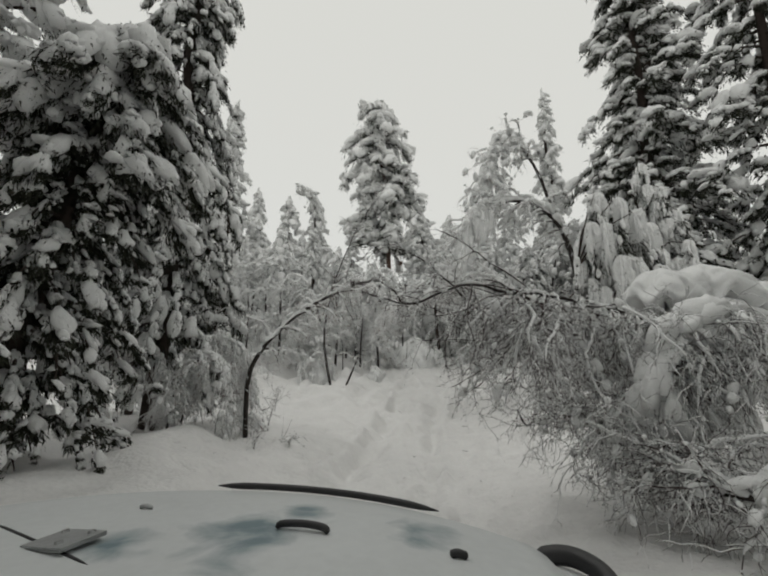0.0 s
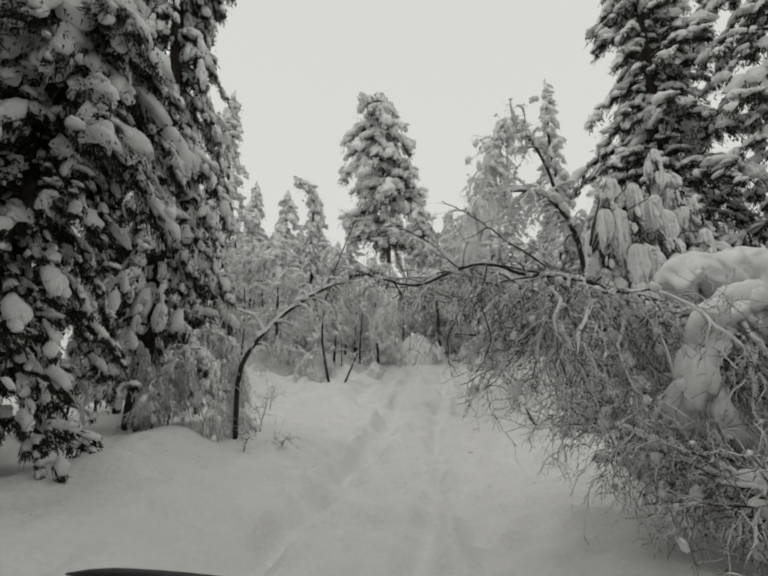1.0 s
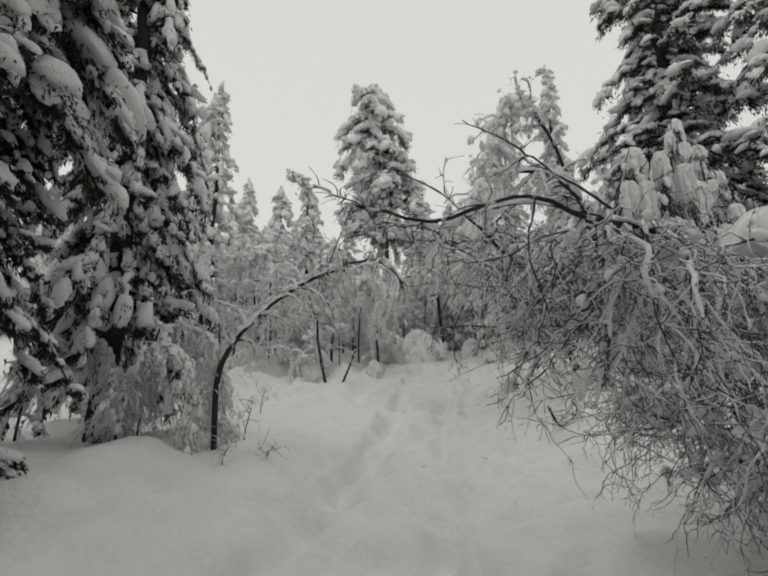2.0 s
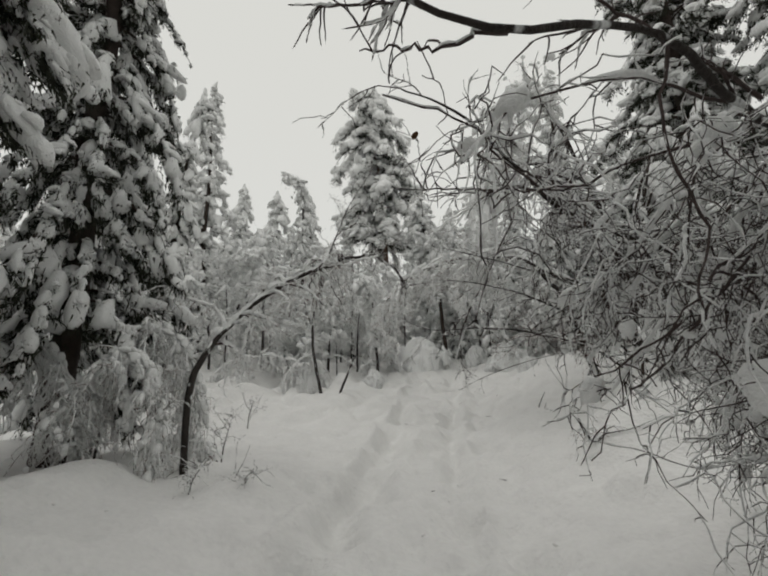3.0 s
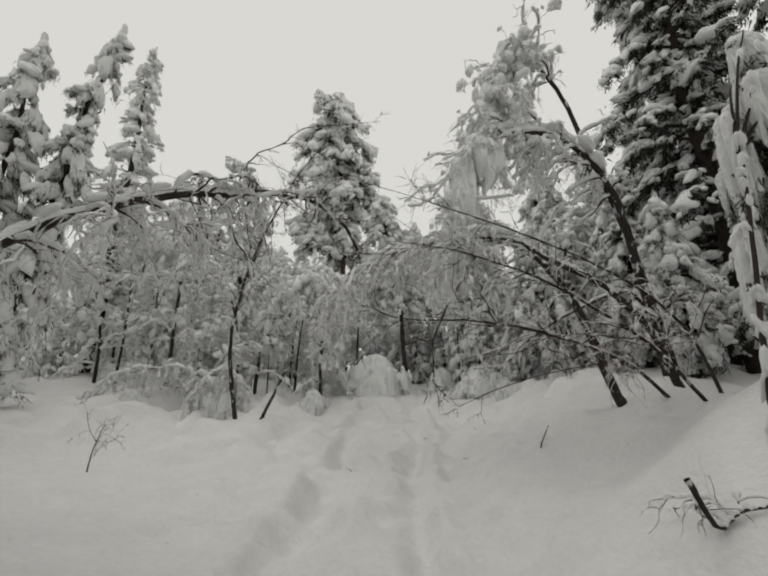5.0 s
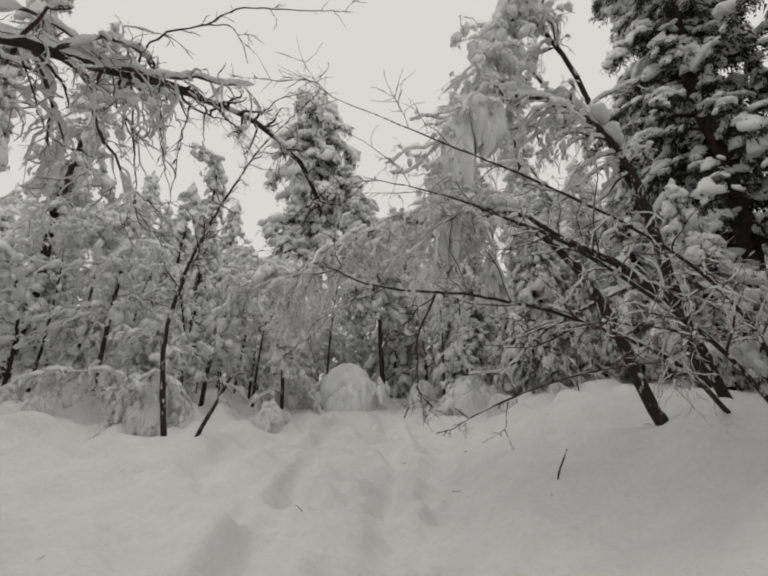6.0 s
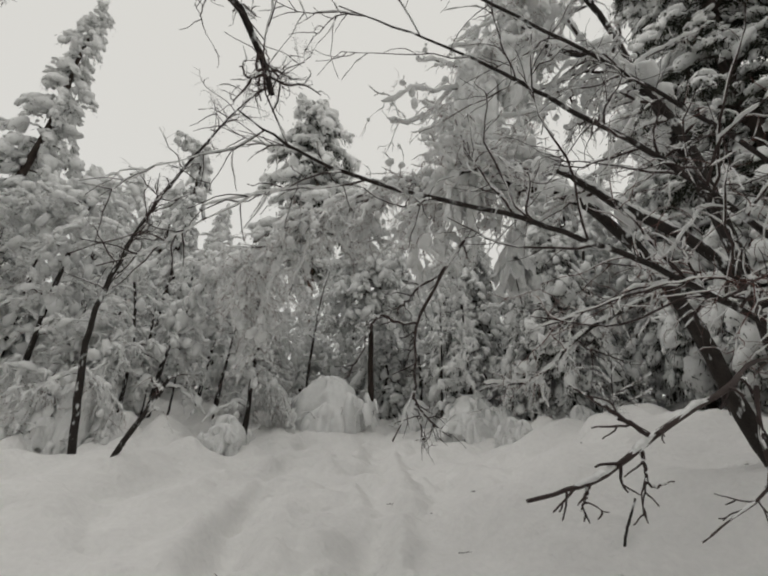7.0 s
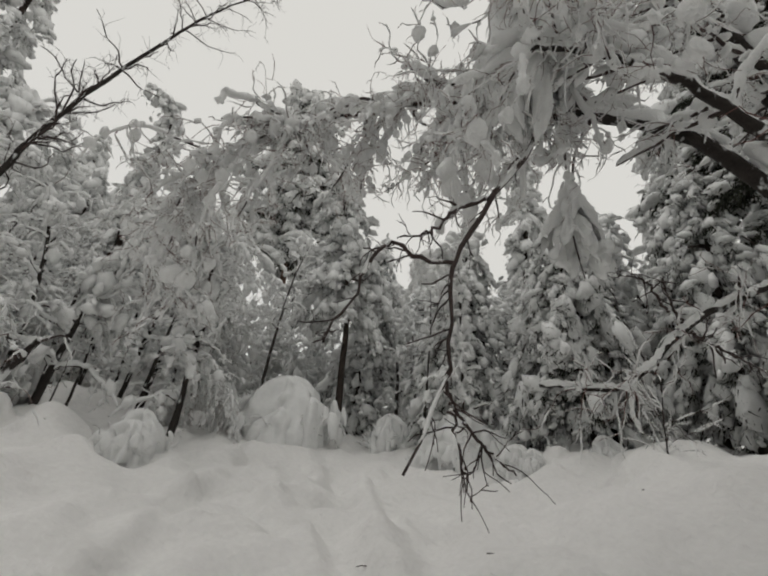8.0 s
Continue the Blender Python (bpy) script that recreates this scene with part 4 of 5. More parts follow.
tall_birch = bent_tree("birch_tree", [(7.4, 14.0, gz(7.4, 14.0)), (7.2, 14.0, 4.2), (7.05, 14.0, 5.6), (6.8, 14.0, 6.6), (6.0, 14.0, 7.7), (4.8, 14.0, 7.95), (3.8, 14.0, 7.55), (3.2, 14.0, 6.9), (2.9, 14.0, 5.9), (2.85, 14.0, 4.9)], 0.11,
          "tall birch with its crown bent over under snow", 49, branches=70, reach=1.6, twigs=700, twiglets=1600, start=0.3, up=-0.1, droop=0.15, snow_thick=0.04, ridge=1.5, hang=0.4, bulge=(0.35, 0.99, 90, 0.34), drape=False, clumps=760, clump=0.075, wiggle=0.26, twig_snow=0.01)
fall = Soup()
for x, y, top, length, wide in [(3.5, 14.0, 7.75, 1.8, 0.3), (3.15, 14.0, 7.1, 2.2, 0.32), (2.9, 14.05, 6.2, 2.0, 0.27), (3.9, 14.1, 7.85, 1.5, 0.26), (3.3, 14.1, 6.2, 1.6, 0.24), (2.85, 13.95, 5.2, 1.3, 0.2)]:
    cape(fall, x, y, top, length, wide, 1.0, 0.4)
mesh_object("snow_fall", fall.mesh("snow_fall", tall_birch.location), CLUMP, tall_birch, "long folds of white snow hanging from the tip")
bent_tree("birch_tree", [(7.9, 14.3, gz(7.9, 14.3)), (7.3, 14.2, 5.0), (6.4, 14.2, 8.3), (5.75, 14.2, 10.0), (5.1, 14.2, 10.6), (4.45, 14.2, 10.2), (4.1, 14.2, 9.3), (3.95, 14.2, 8.4)], 0.08,
          "tall thin birch with a frosted crown", 50, branches=56, reach=1.5, twigs=500, twiglets=1300, start=0.4, up=0.15, droop=0.1, snow_thick=0.04, ridge=1.3, hang=0.35, bulge=(0.5, 0.98, 44, 0.42), clumps=480, clump=0.13, wiggle=0.26, twig_snow=0.01)
bent_tree("sapling", [(-2.05, 17.06, gz(-2.05, 17.06)), (-2.29, 17.07, 2.16), (-2.38, 17.0, 3.14), (-2.26, 17.0, 4.27), (-2.0, 17.0, 5.46), (-1.32, 17.0, 7.4), (-0.72, 17.0, 8.6), (0.33, 17.0, 10.2)], 0.06,
          "slender bare sapling leaning over the track", 51, branches=0, ridge=0.6, bare=0.42, shoots=64, shoot_len=1.0, shoot_side=1.2, crook=0.26, droop=-0.2, category="sapling")
bent_tree("broken_sapling", [(-1.43, 16.72, gz(-1.43, 16.72)), (-1.2, 16.7, 1.5), (-0.9, 16.7, 2.2)], 0.045, "short broken sapling stub leaning in the snow", 52, branches=4, reach=0.4, twigs=8, twiglets=0, start=0.6, tip=0.7, cover=0.4, ridge=0, category="sapling")
for i, (bx, by, bw, bh) in enumerate([(-4.75, 19.3, 4.1, 1.3), (-3.9, 20.8, 1.4, 1.7), (-2.7, 17.9, 1.5, 1.3), (-3.65, 9.4, 1.7, 2.05), (-3.75, 8.7, 1.4, 1.6), (-5.3, 8.8, 1.8, 1.9), (-4.3, 10.4, 1.9, 2.0), (0.2, 21.4, 1.5, 1.2)]):
    z = gz(bx, by)
    bent_tree("bowed_shrub", [(bx - bw / 2, by, z), (bx - bw * 0.42, by, z + bh * 0.6), (bx - bw * 0.1, by, z + bh), (bx + bw * 0.3, by, z + bh * 0.8), (bx + bw / 2, by, z)], 0.022,
              "shrub pressed into a hoop by snow", 53 + i, branches=52, reach=0.65, twigs=330, twiglets=1000, start=0.06, up=-0.3, droop=0.26, snow_thick=0.026, twig_snow=0.009, cover=0.75, ridge=2.4, category="shrub", clumps=260, clump=0.07, hang=0.5,
              bulge=(0.08, 0.92, 40, 0.08 + 0.045 * bw), drape=bw > 3, group="shrubs bowed to the ground")
bent_tree("fallen_branch", [(3.04, 9.2, 0.8), (3.22, 9.2, gz(3.22, 9.2, -0.1)), (3.45, 9.2, gz(3.45, 9.2, -0.06)), (3.85, 9.1, gz(3.85, 9.1, -0.05)), (4.4, 9.0, gz(4.4, 9.0, 0.05))], 0.024, "dark fallen branch half buried in the bank", 57, branches=6, reach=0.6, twigs=20, twiglets=30, up=0.2, start=0.1, cover=0.5, ridge=1.0, category="branch")
bent_tree("broken_sapling", [(4.10, 13.5, gz(4.10, 13.5)), (4.12, 13.5, 0.74), (4.29, 13.5, 1.06)], 0.014, "thin dead stick standing in the snow", 58, branches=0, ridge=0, tip=0.7, category="stick")

# The vehicle's nose at the start of the track
def build_car():
    base = Vector((-0.45, 0.3, float(ground(-0.45, 0.3)) - 0.02))
    car = tagged(new("car"), "white off-road car nose dusted with snow on the track", "car")
    car.location = base

    def front(u):
        return 1.235 - (0.36 if u > 0 else 0.42) * u * u

    def top(u, v):
        return 1.242 + 0.03 * v - 0.07 * abs(u) ** 3 - 0.018 * max(0.0, 0.1 - v) / 0.1

    def sheet(u0, u1, y_rear, lift, nu=40, nv=24, skirt=0.0, lip=0.0):
        bm = bmesh.new()
        rows = []
        for j in range(nv + 1):
            v = (j / nv) ** 1.6
            row = []
            for i in range(nu + 1):
                u = u0 + (u1 - u0) * i / nu
                f = front(u) + lip
                y = f + (y_rear - f) * v
                row.append(bm.verts.new((-0.55 + u - base.x, y - base.y, top(u, v) + lift - base.z)))
            rows.append(row)
        for j in range(nv):
            for i in range(nu):
                bm.faces.new((rows[j][i], rows[j + 1][i], rows[j + 1][i + 1], rows[j][i + 1]))
        if skirt:
            rim = rows[0] + [r[-1] for r in rows[1:]] + list(reversed(rows[-1][:-1])) + [r[0] for r in reversed(rows[1:-1])]
            below = [bm.verts.new((w.co.x, w.co.y, w.co.z - skirt)) for w in rim]
            for a in range(len(rim)):
                b = (a + 1) % len(rim)
                bm.faces.new((rim[a], rim[b], below[b], below[a]))
        bmesh.ops.recalc_face_normals(bm, faces=bm.faces)
        for f in bm.faces:
            f.smooth = True
        return bm

    def bar(points, r, k=8):
        one = Soup()
        p = smooth_line(points, 18)[None]
        rr = np.full((1, 18), r)
        rr[0, 0] = rr[0, -1] = r * 0.15
        rr[0, 1] = rr[0, -2] = r * 0.75
        one.add(*tubes(p, rr, k))
        return one

    part("bonnet", sheet(-0.62, 0.86, -0.15, 0.012, skirt=0.03), BONNET, car, "white bonnet dusted with snow and wet bluish patches")
    part("nose_panel", sheet(-0.80, 0.98, -0.25, -0.012, skirt=0.5, lip=0.02), PAINT, car)

    def spot(x, y):
        u = x + 0.55
        f = front(u)
        v = max(0.0, (f - y) / (f + 0.15))
        return top(u, v) + 0.012

    def on_top(name, pts, r, mat, label, parent=car, drop=0.0):
        line = [(x, y, spot(x, y) + h) for x, y, h in pts]
        return mesh_object(name, bar(line, r).mesh(name, base if parent is car else base), mat, parent, label)

    on_top("front_trim", [(-0.53 + 0.072 * i, front(0.02 + 0.072 * i) + 0.006, 0.012) for i in range(10)], 0.0095, BLACK, "black rubber trim along the bonnet's front edge")
    flare = [(0.31, 0.93, 1.175), (0.36, 0.92, 1.187), (0.40, 0.90, 1.187), (0.425, 0.85, 1.18), (0.42, 0.77, 1.17)]
    mesh_object("wing_flare", bar(flare, 0.021).mesh("wing_flare", base), BLACK, car, "black plastic wheel-arch flare")
    on_top("bonnet_seam", [(-0.88 + 0.07 * i, 0.89 - 0.042 * i, -0.001) for i in range(6)], 0.004, BLACK, "dark gap along the bonnet's edge")
    on_top("bonnet_handle", [(-0.255, 0.862, 0.0), (-0.25, 0.862, 0.010), (-0.20, 0.857, 0.013), (-0.155, 0.845, 0.010), (-0.15, 0.84, 0.0)], 0.0075, BLACK, "black grab handle frosted with snow")
    on_top("washer_nozzle", [(0.095, 0.77, 0.004), (0.11, 0.77, 0.008), (0.13, 0.77, 0.004)], 0.008, BLACK, "black washer nozzle")
    on_top("washer_nozzle", [(-0.625, 0.99, 0.004), (-0.61, 0.99, 0.007), (-0.59, 0.985, 0.004)], 0.005, STEEL, "small nozzle under snow")
    bm = bmesh.new()
    bmesh.ops.create_cube(bm, size=1.0)
    bmesh.ops.scale(bm, vec=(0.125, 0.09, 0.008), verts=bm.verts)
    bmesh.ops.bevel(bm, geom=bm.edges[:], offset=0.004, segments=2, affect="EDGES")
    hinge = part("hinge", bm, STEEL, car, "dull metal bonnet hinge plate with bolts")
    hx, hy = -0.645, 0.775
    hinge.location = Vector((hx, hy, spot(hx, hy) + 0.006)) - base
    hinge.rotation_euler = (radians(2), radians(-6), radians(-22))
    for ox, oy in ((-0.036, 0.024), (0.038, 0.026), (0.024, -0.024)):
        bm = bmesh.new()
        bmesh.ops.create_cone(bm, cap_ends=True, segments=10, radius1=0.008, radius2=0.006, depth=0.007)
        bolt = part("bolt", bm, STEEL, hinge)
        bolt.location = (ox, oy, 0.006)
    bm = bmesh.new()
    bmesh.ops.create_cube(bm, size=1.0)
    bmesh.ops.scale(bm, vec=(1.5, 0.16, 0.2), verts=bm.verts)
    bmesh.ops.bevel(bm, geom=bm.edges[:], offset=0.04, segments=3, affect="EDGES")
    bumper = part("bumper", bm, BLACK, car, "black plastic front bumper")
    bumper.location = Vector((-0.5, 1.02, 0.62)) - base
    for side in (-1.12, 0.2):
        for_tyre = Soup()
        ang = np.linspace(0, 2 * np.pi, 33)
        ring = np.stack([np.full(33, side), 0.35 + 0.28 * np.cos(ang), base.z + 0.39 + 0.28 * np.sin(ang)], 1)
        for_tyre.add(*tubes(ring[None], np.full((1, 33), 0.11), 12))
        wheel = mesh_object("tyre", for_tyre.mesh("tyre", base), RUBBER, car, "black knobbly tyre")
        bm = bmesh.new()
        bmesh.ops.create_cone(bm, cap_ends=True, segments=28, radius1=0.19, radius2=0.17, depth=0.16)
        rim = part("rim", bm, STEEL, wheel)
        rim.location = Vector((side, 0.35, base.z + 0.39)) - base
        rim.rotation_euler = (0, radians(90), 0)


def bonnet_material():
    m = material("snow_dusted_paint", (0.57, 0.59, 0.59), 0.5, 0.06, 3.0, 40.0, 0.15, 0.004)
    nt = m.node_tree
    bsdf = nt.nodes["Principled BSDF"]
    old = bsdf.inputs["Base Color"].links[0].from_socket
    where = nt.nodes.new("ShaderNodeTexCoord")
    wet = nt.nodes.new("ShaderNodeTexNoise")
    wet.inputs["Scale"].default_value, wet.inputs["Detail"].default_value, wet.inputs["Distortion"].default_value = 9.0, 9, 0.3
    nt.links.new(where.outputs["Object"], wet.inputs["Vector"])
    edge = nt.nodes.new("ShaderNodeMapRange")
    edge.inputs["From Min"].default_value, edge.inputs["From Max"].default_value = 0.68, 1.02
    total = wet.outputs["Fac"]
    for centre, reach in (((0.17, 0.58, 0.98), 0.17), ((0.22, 0.72, 0.95), 0.11), ((0.26, 0.66, 0.95), 0.08), ((0.49, 0.60, 0.95), 0.12), ((0.54, 0.50, 0.95), 0.09), ((0.08, 0.44, 0.98), 0.24), ((-0.12, 0.46, 0.98), 0.13)):
        flat = nt.nodes.new("ShaderNodeMapping")
        flat.inputs["Scale"].default_value = (1, 1, 0.0)
        span = nt.nodes.new("ShaderNodeVectorMath")
        span.operation = "DISTANCE"
        span.inputs[1].default_value = (centre[0], centre[1], 0)
        melt = nt.nodes.new("ShaderNodeMapRange")
        melt.inputs["From Min"].default_value, melt.inputs["From Max"].default_value = 0.0, reach
        melt.inputs["To Min"].default_value, melt.inputs["To Max"].default_value = 0.34, 0.0
        more = nt.nodes.new("ShaderNodeMath")
        more.operation = "ADD"
        nt.links.new(where.outputs["Object"], flat.inputs["Vector"])
        nt.links.new(flat.outputs[0], span.inputs[0])
        nt.links.new(span.outputs["Value"], melt.inputs["Value"])
        nt.links.new(melt.outputs["Result"], more.inputs[0])
        nt.links.new(total, more.inputs[1])
        total = more.outputs[0]
    nt.links.new(total, edge.inputs["Value"])
    mix = nt.nodes.new("ShaderNodeMix")
    mix.data_type = "RGBA"
    mix.inputs["B"].default_value = (0.14, 0.20, 0.22, 1)
    nt.links.new(edge.outputs["Result"], mix.inputs["Factor"])
    nt.links.new(old, mix.inputs["A"])
    nt.links.new(mix.outputs["Result"], bsdf.inputs["Base Color"])
    return m


BONNET = bonnet_material()
build_car()


# Low shrubs and mounds
def mound(x, y, w, h, seed, label="shrub buried under a rounded cap of snow", name="snowy_shrub", group="snow-capped shrubs", twigs=26):
    """A shrub hidden under rounded, drooping snow with a few dark twigs showing below."""
    global rng
    rng = np.random.default_rng(seed)
    z = gz(x, y, 0.05 + 0.2 * h)
    base = np.array([x, y, z])
    snow, thin = Soup(), Soup()
    cape(snow, x - 0.06 * w, y, z + 0.94 * h, 0.94 * h, 0.38 * w, 1.2, 0.15, True, peak=0.06)
    cape(snow, x + 0.16 * w, y - 0.05 * w, z + 0.72 * h, 0.72 * h, 0.36 * w, 1.2, 0.2, True, peak=0.05)
    for q in range(5):
        turn, far = q * 1.3 + rng.uniform(0, 0.6), rng.uniform(0.16, 0.42) * w
        cape(snow, x + far * math.cos(turn), y + far * math.sin(turn), z + h * rng.uniform(0.4, 0.78), h * 0.7, w * rng.uniform(0.16, 0.3), 1.1, 0.25, True, 40, 16, peak=rng.uniform(0.0, 0.15))
    k = 24
    a = rng.uniform(0, 2 * np.pi, k)
    d = rng.uniform(0.3, 0.58, k) * w
    c = np.stack([x + d * np.cos(a), y + d * np.sin(a), z + h * rng.uniform(0.02, 0.6, k)], 1)
    s = w * rng.uniform(0.07, 0.17, k)
    lobes(snow, c, np.stack([np.cos(a) * 0.5, np.sin(a) * 0.5, rng.uniform(-2, -0.6, k)], 1), s * 1.9, s, s * 0.8, 2)
    m = twigs
    a = rng.uniform(0, 2 * np.pi, m)
    p0 = np.stack([x + 0.3 * w * np.cos(a), y + 0.3 * w * np.sin(a), np.full(m, z)], 1)
    p = grow(p0, np.stack([np.cos(a) * 0.3, np.sin(a) * 0.3, np.ones(m)], 1), h * rng.uniform(0.4, 0.8, m), 8, np.full(m, 0.1), 0.2)
    r = np.linspace(0.011, 0.005, 9)[None] * np.ones((m, 1))
    thin.add(*tubes(p, r, 4))
    snow_on(snow, p[:, 3:], r[:, 3:], 0.03, 0.7, 5, 1)
    k = m * 4
    t0, td, tr = pick(p, r, k, 0.3, 1.0)
    tp = grow(t0, td * 0.6 + rng.normal(0, 0.7, td.shape), 0.22 * w * rng.uniform(0.3, 1.1, k), 5, np.full(k, 0.15), 0.25)
    tr = np.linspace(0.005, 0.003, 6)[None] * np.ones((k, 1))
    thin.add(*tubes(tp, tr, 3))
    snow_on(snow, tp, tr, 0.018, 0.7, 4, 1)
    root = tagged(new(name), label, "shrub", group)
    root.location = base
    tagged(mesh_object("twig_spray", thin.mesh("twig_spray", base), TWIG, root), kind="stuff")
    mesh_object("snow_cap", snow.mesh("snow_cap", base), CLUMP, root, "rounded white snow cap")
    return root


mound(2.1, 22.6, 2.3, 2.1, 60, twigs=12)
mound(3.0, 23.6, 1.3, 1.0, 61)
mound(-2.9, 18.4, 1.3, 1.3, 62)
mound(5.6, 20.0, 1.6, 1.2, 67)
kinds = [mound(0.4, 24.0, 1.5, 1.5, 69), mound(-3.6, 21.4, 1.4, 1.5, 70), mound(4.9, 23.0, 1.3, 1.2, 71)]
place = random.Random(5)
for i in range(18):
    y = place.uniform(21.5, 32)
    x = place.uniform(-13, 15)
    if abs(x - float(track_x(y))) < 2.2 and y < 27:
        continue
    s = place.uniform(0.6, 1.25)
    copy_thing(kinds[i % 3], pose(x, y, gz(x, y, 0.3), 0, 0, place.uniform(0, 360)) @ Matrix.Scale(s, 4))

for i in range(34):
    y = place.uniform(17.6, 21.8)
    x = place.uniform(-8.5, 8.5)
    if abs(x - float(track_x(y))) < 1.9:
        continue
    copy_thing(kinds[i % 3], pose(x, y, gz(x, y, 0.2), 0, 0, place.uniform(0, 360)) @ Matrix.Scale(place.uniform(0.3, 0.68), 4))

# Thin bare shrubs and young stems standing in the snow
for i, (bx, by, bh, count) in enumerate([(-3.4, 8.6, 0.7, 7), (-2.5, 8.3, 0.3, 4), (-2.6, 9.6, 0.7, 5), (-1.9, 8.6, 0.2, 3), (6.6, 16.3, 1.1, 12), (-3.4, 13.4, 0.7, 5)]):
    z = gz(bx, by, 0.04)
    bent_tree("bare_shrub", [(bx, by, z), (bx + 0.03, by, z + bh * 0.5), (bx + 0.12, by, z + bh)], 0.012, "small leafless shrub poking out of the snow", 140 + i, branches=count, reach=bh, twigs=count * 6, twiglets=count * 8,
              start=0.0, up=0.5, droop=0.02, snow_thick=0.012, cover=0.5, ridge=0, tip=0.4, twig_len=0.3, hang=0.1, category="shrub", group="bare shrubs in the snow", fine=TWIG)
for i in range(8):
    y = place.uniform(18.5, 23.5)
    x = place.uniform(-5.5, 7.5)
    if abs(x - float(track_x(y))) < 1.6:
        x += 3.4
    z, h, b, thick = gz(x, y), place.uniform(1.6, 3.6), place.uniform(-0.5, 0.6), place.uniform(0.016, 0.03)
    bent_tree("sapling", [(x, y, z), (x + 0.1 * b, y, z + 0.5 * h), (x + 0.5 * b, y, z + 0.9 * h), (x + 1.4 * b, y + 0.1, z + h)], thick, "young dark stem under drooping snow", 160 + i, branches=14, reach=0.7,
              twigs=60, twiglets=140, start=0.35, up=-0.1, droop=0.25, snow_thick=0.045, twig_snow=0.02, cover=0.8, ridge=1.5, bulge=(0.5, 1.0, 12, 0.3), level=1, separate=False, category="sapling", group="young stems before the thicket")

for i in range(16):
    y = place.uniform(18.8, 24.5)
    x = place.uniform(-7.5, 8.0)
    if abs(x - float(track_x(y))) < 1.8:
        continue
    z, h, b = gz(x, y), place.uniform(3.0, 5.5), place.uniform(-0.4, 0.4)
    bent_tree("sapling", [(x, y, z), (x + 0.05 * b, y, z + 0.4 * h), (x + 0.35 * b, y, z + 0.75 * h), (x + b, y + 0.1, z + h)], place.uniform(0.035, 0.065), "bare dark young tree with snow only on its upper twigs", 220 + i, branches=18, reach=0.9,
              twigs=90, twiglets=160, start=0.4, up=0.2, droop=0.15, snow_thick=0.03, twig_snow=0.012, cover=0.55, ridge=0.8, clumps=40, clump=0.1, separate=False, category="sapling", group="dark young trees in the thicket", fine=TWIG, wiggle=0.28)

# The twiggy thicket and the forest behind it
thicket = []
for i in range(4):
    h = [5.5, 7.0, 4.5, 6.0][i]
    x, y = [(-2.0, 23.5), (5.5, 24.5), (1.0, 28.0), (-6.0, 21.0)][i]
    z = gz(x, y)
    b = [1.6, -2.2, 1.2, -0.8][i]
    thicket.append(bent_tree("birch_tree", [(x, y, z), (x + 0.1 * b, y, z + 0.4 * h), (x + 0.5 * b, y + 0.2, z + 0.8 * h), (x + 1.1 * b, y + 0.3, z + 0.95 * h), (x + 1.8 * b, y + 0.4, z + 0.75 * h)], 0.06,
                             "young birch bowed by snow in the thicket", 80 + i, branches=38, reach=1.4, twigs=240, twiglets=460, start=0.08, up=0.0, wiggle=0.28, clumps=300, clump=0.15, droop=0.16, snow_thick=0.034, twig_snow=0.014, cover=0.85,
                             ridge=1.5, hang=0.4, twig_r=0.007, separate=False, bulge=(0.3, 0.95, 26, 0.4), level=1, group="birches of the thicket"))
far_thicket = []
for i in range(2):
    x, y, h, b = [(-5.5, 27.5, 6.0, 1.4), (7.5, 28.0, 6.5, -1.6)][i]
    z = gz(x, y)
    far_thicket.append(bent_tree("birch_tree", [(x, y, z), (x + 0.1 * b, y, z + 0.4 * h), (x + 0.5 * b, y + 0.2, z + 0.8 * h), (x + 1.1 * b, y + 0.3, z + 0.95 * h), (x + 1.8 * b, y + 0.4, z + 0.75 * h)], 0.06,
                                 "young birch bowed by snow deep in the thicket", 86 + i, branches=30, reach=1.5, twigs=130, twiglets=0, start=0.08, up=0.0, wiggle=0.28, clumps=170, clump=0.2, droop=0.16, snow_thick=0.06, twig_snow=0.025, cover=0.9,
                                 ridge=1.5, hang=0.4, twig_r=0.009, twig_len=0.7, separate=False, bulge=(0.3, 0.95, 26, 0.4), level=1, group="birches of the thicket"))
for i in range(36):
    y = place.uniform(18.5, 33)
    x = place.uniform(-13, 14)
    if abs(x - float(track_x(y))) < 2.6 and y < 29:
        continue
    s = place.uniform(0.7, 1.2)
    copy_thing(thicket[i % 4] if y < 25 else far_thicket[i % 2], pose(x, y, gz(x, y), 0, 0, place.choice([0, 180]) + place.uniform(-50, 50)) @ Matrix.Scale(s, 4))
bushes = []
for i in range(3):
    h = [2.6, 2.0, 3.2][i]
    x, y = [(-4.2, 20.2), (6.4, 19.6), (-0.6, 23.2)][i]
    z = gz(x, y)
    bushes.append(bent_tree("frosted_bush", [(x, y, z), (x + 0.1, y, z + 0.4 * h), (x + 0.3, y, z + 0.75 * h), (x + 0.7, y, z + 0.85 * h)], 0.03, "dense leafless bush weighed down by frost and snow", 180 + i, branches=60, reach=h * 0.42, wiggle=0.3, clumps=300, clump=0.13,
                            twigs=260, twiglets=420, start=0.0, up=0.6, side=1.2, droop=0.14, snow_thick=0.02, twig_snow=0.012, cover=0.85, ridge=1.5, hang=0.45, twig_r=0.006, twig_len=0.6, separate=False,
                            bulge=(0.3, 1.0, 18, 0.34), level=1, category="bush", group="frosted bushes of the thicket"))
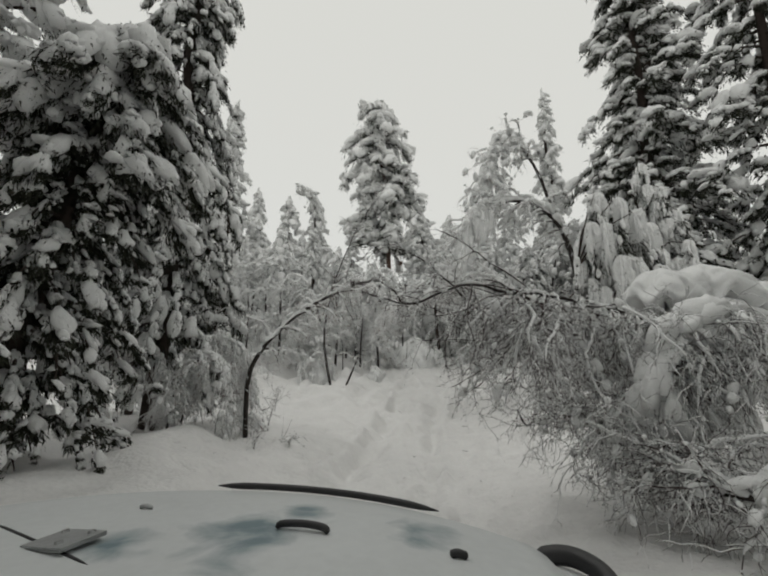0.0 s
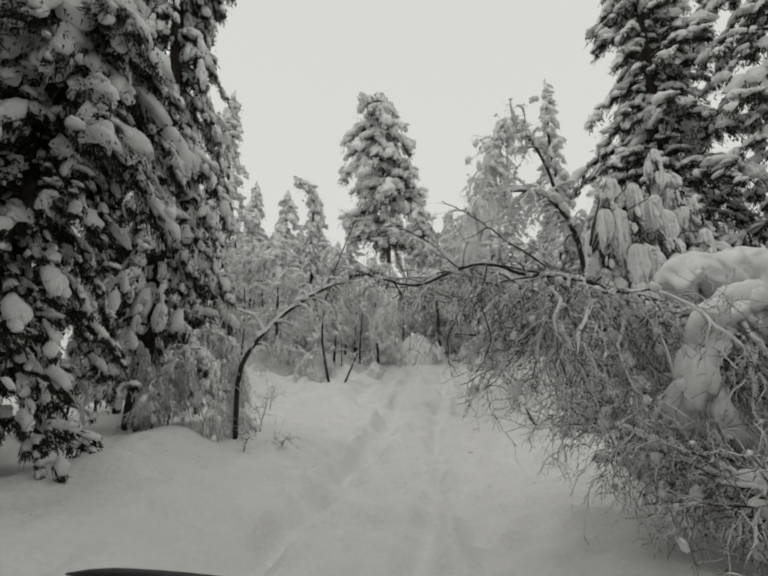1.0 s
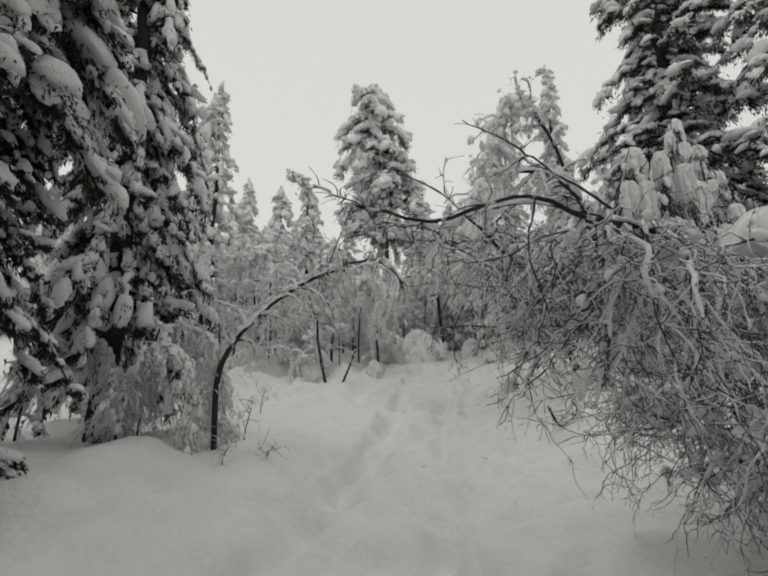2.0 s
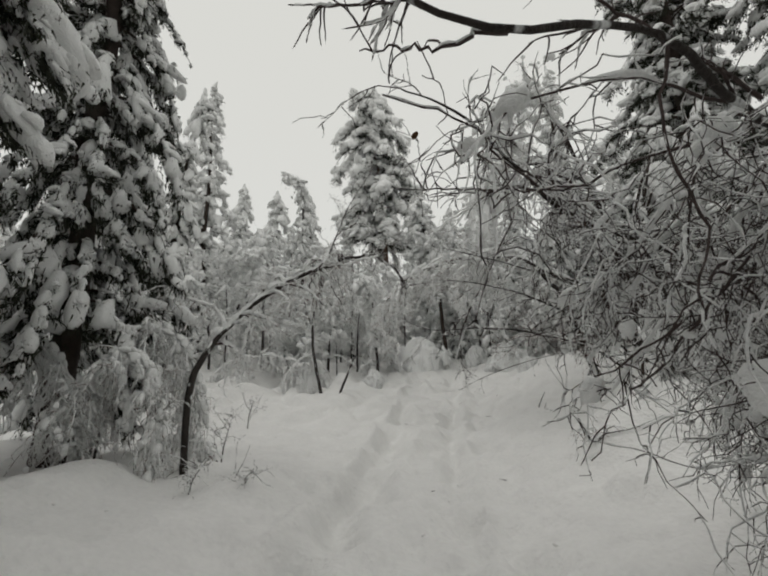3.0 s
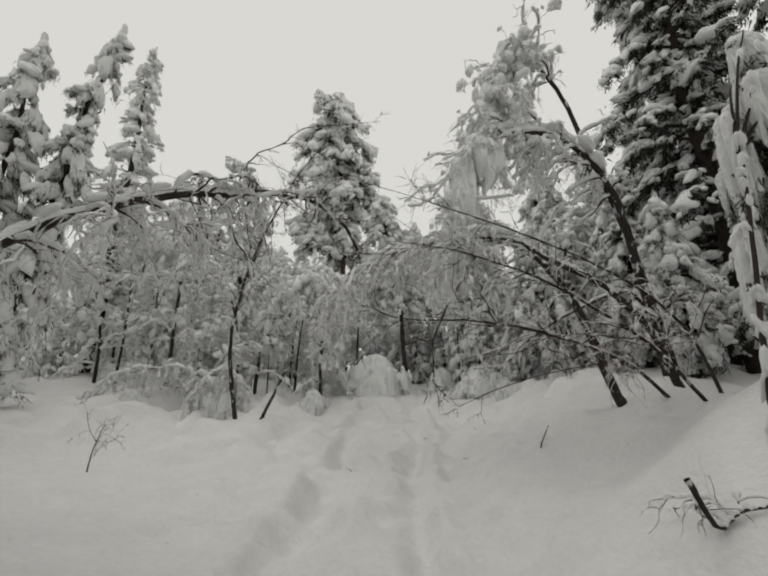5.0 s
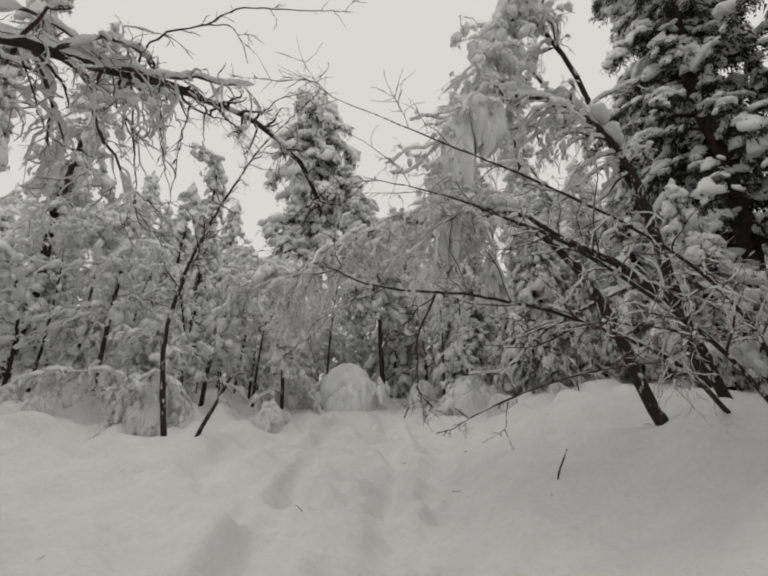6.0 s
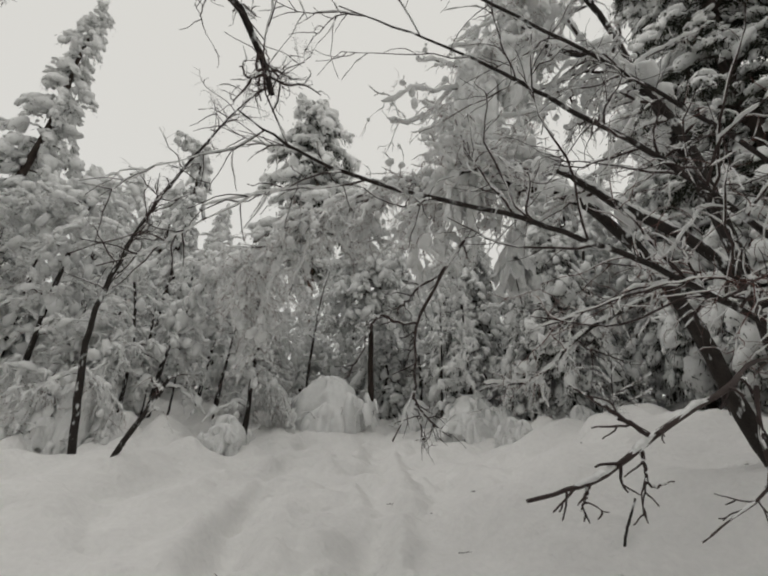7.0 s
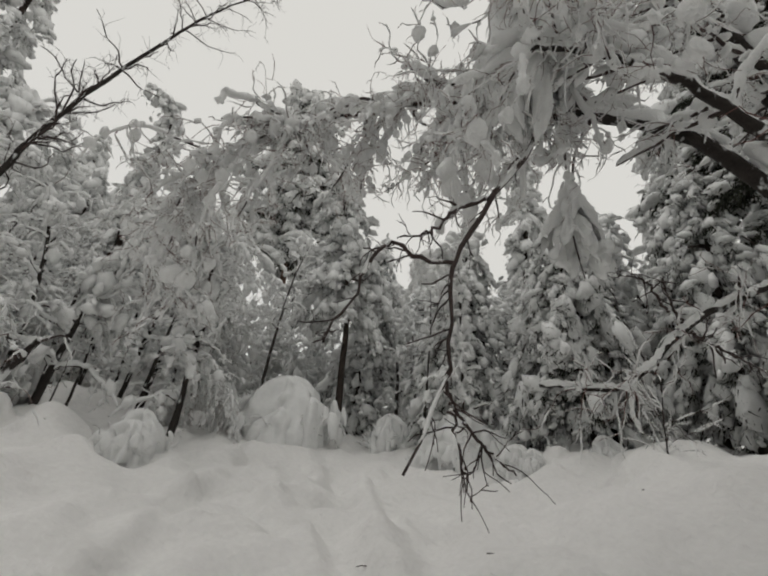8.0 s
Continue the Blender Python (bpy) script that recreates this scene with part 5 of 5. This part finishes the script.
far_bush = bent_tree("frosted_bush", [(-2.0, 27.0, gz(-2.0, 27.0)), (-1.9, 27.0, gz(-2.0, 27.0) + 1.1), (-1.7, 27.0, gz(-2.0, 27.0) + 2.0), (-1.3, 27.0, gz(-2.0, 27.0) + 2.3)], 0.03, "dense leafless bush weighed down by frost and snow", 184, branches=40, reach=1.15, wiggle=0.3,
                     clumps=150, clump=0.19, twigs=140, twiglets=0, start=0.0, up=0.6, side=1.2, droop=0.1, snow_thick=0.05, twig_snow=0.022, cover=0.9, ridge=1.5, hang=0.35, twig_r=0.008, twig_len=0.7, separate=False,
                     bulge=(0.3, 1.0, 18, 0.34), level=1, category="bush", group="frosted bushes of the thicket")
for i in range(30):
    y = place.uniform(19.5, 31)
    x = place.uniform(-12, 13)
    if abs(x - float(track_x(y))) < 2.0 and y < 27:
        continue
    s = place.uniform(0.7, 1.25)
    copy_thing(bushes[i % 3] if y < 25 else far_bush, pose(x, y, gz(x, y), 0, 0, place.uniform(0, 360)) @ Matrix.Scale(s, 4))
forest = [conifer("spruce_tree", -11.5, 35.0, 14.2, 1.7, "forest spruce white with snow, distant or unseen to shade the track", 90, boughs=80, pad=0.62, spray=5, droop=0.95, twigs=6, crumbs=0.5, group="forest spruces"),
          conifer("spruce_tree", -8.2, 33.5, 13.0, 1.9, "forest spruce white with snow, distant or unseen to shade the track", 91, boughs=80, pad=0.64, spray=5, droop=0.85, twigs=6, crumbs=0.5, group="forest spruces"),
          conifer("spruce_tree", 6.5, 36.0, 12.5, 2.1, "forest spruce white with snow, distant or unseen to shade the track", 92, boughs=80, pad=0.64, spray=5, droop=0.8, twigs=6, crumbs=0.5, group="forest spruces")]
spots = []
for x, y, s in [(-9.7, 30.0, 0.78), (-7.6, 29.2, 0.72), (-6.2, 30.5, 0.66), (-3.4, 31.0, 0.62), (-1.6, 29.0, 0.5), (3.6, 31.5, 0.62), (5.6, 30.0, 0.66), (8.0, 29.5, 0.72), (-11.8, 28.0, 0.8), (10.4, 30.5, 0.85),
                # unseen spruces beside and behind the camera, added to block sky light near it
                (-3.9, -0.2, 1.0), (-3.2, -4.2, 1.05), (4.3, -0.8, 1.0), (3.4, -5.0, 1.1), (-6.4, -1.8, 1.1), (6.6, 1.6, 0.9), (0.4, -9.5, 1.0), (-6.5, 1.6, 1.0), (7.2, -3.0, 1.1)]:
    spots.append((x, y))
    copy_thing(forest[len(spots) % 3], pose(x, y, gz(x, y), 0, 0, 77 * len(spots)) @ Matrix.Scale(s, 4))
# Random fill; those behind the camera stay unseen and also hold back sky light
for i in range(900):
    if len(spots) >= 84:
        break
    x, y = place.uniform(-45, 48), place.uniform(-26, 60)
    if y < 29 and -9.5 < x < 12.5 and y > -9 or y > 29 and abs(x - 1) < 1.5 and y < 40:
        continue
    if any((x - a) ** 2 + (y - b) ** 2 < 9 for a, b in spots):
        continue
    spots.append((x, y))
    s = place.uniform(0.75, 1.05) * (1.15 if abs(x) > 14 else 0.95)
    copy_thing(forest[i % 3], pose(x, y, gz(x, y), 0, 0, place.uniform(0, 360)) @ Matrix.Scale(s, 4))


# What fell on the snow: clods from the branches, bits of twig
def litter():
    global rng
    rng = np.random.default_rng(300)
    clods, bits = Soup(), Soup()
    n = 70
    x, y = rng.uniform(-4.5, 7.5, n), rng.uniform(1.6, 20, n)
    size = np.clip(rng.lognormal(-3.4, 0.4, n), 0.015, 0.07)
    z = np.array([float(ground(a, b)) for a, b in zip(x, y)])
    way = np.stack([rng.normal(0, 1, n), rng.normal(0, 1, n), rng.normal(0, 0.2, n)], 1)
    lobes(clods, np.stack([x, y, z - 0.12 * size], 1), way, size * 1.5, size * 1.1, size * 0.8, 2)
    n = 16
    x, y = rng.uniform(-3.5, 6, n), rng.uniform(2.5, 19, n)
    z = np.array([float(ground(a, b)) for a, b in zip(x, y)]) + 0.012
    p = grow(np.stack([x, y, z], 1), np.stack([rng.normal(0, 1, n), rng.normal(0, 1, n), np.full(n, 0.05)], 1), rng.uniform(0.06, 0.3, n), 4, np.full(n, 0.0), 0.15)
    bits.add(*tubes(p, np.linspace(0.006, 0.003, 5)[None] * np.ones((n, 1)), 4))
    tagged(mesh_object("snow_clods", clods.mesh("snow_clods"), SNOW), "small clods of snow dropped from the branches", "snow", kind="stuff")
    tagged(mesh_object("twig_litter", bits.mesh("twig_litter"), TWIG), "short broken twigs lying on the snow", "twigs", kind="stuff")


litter()
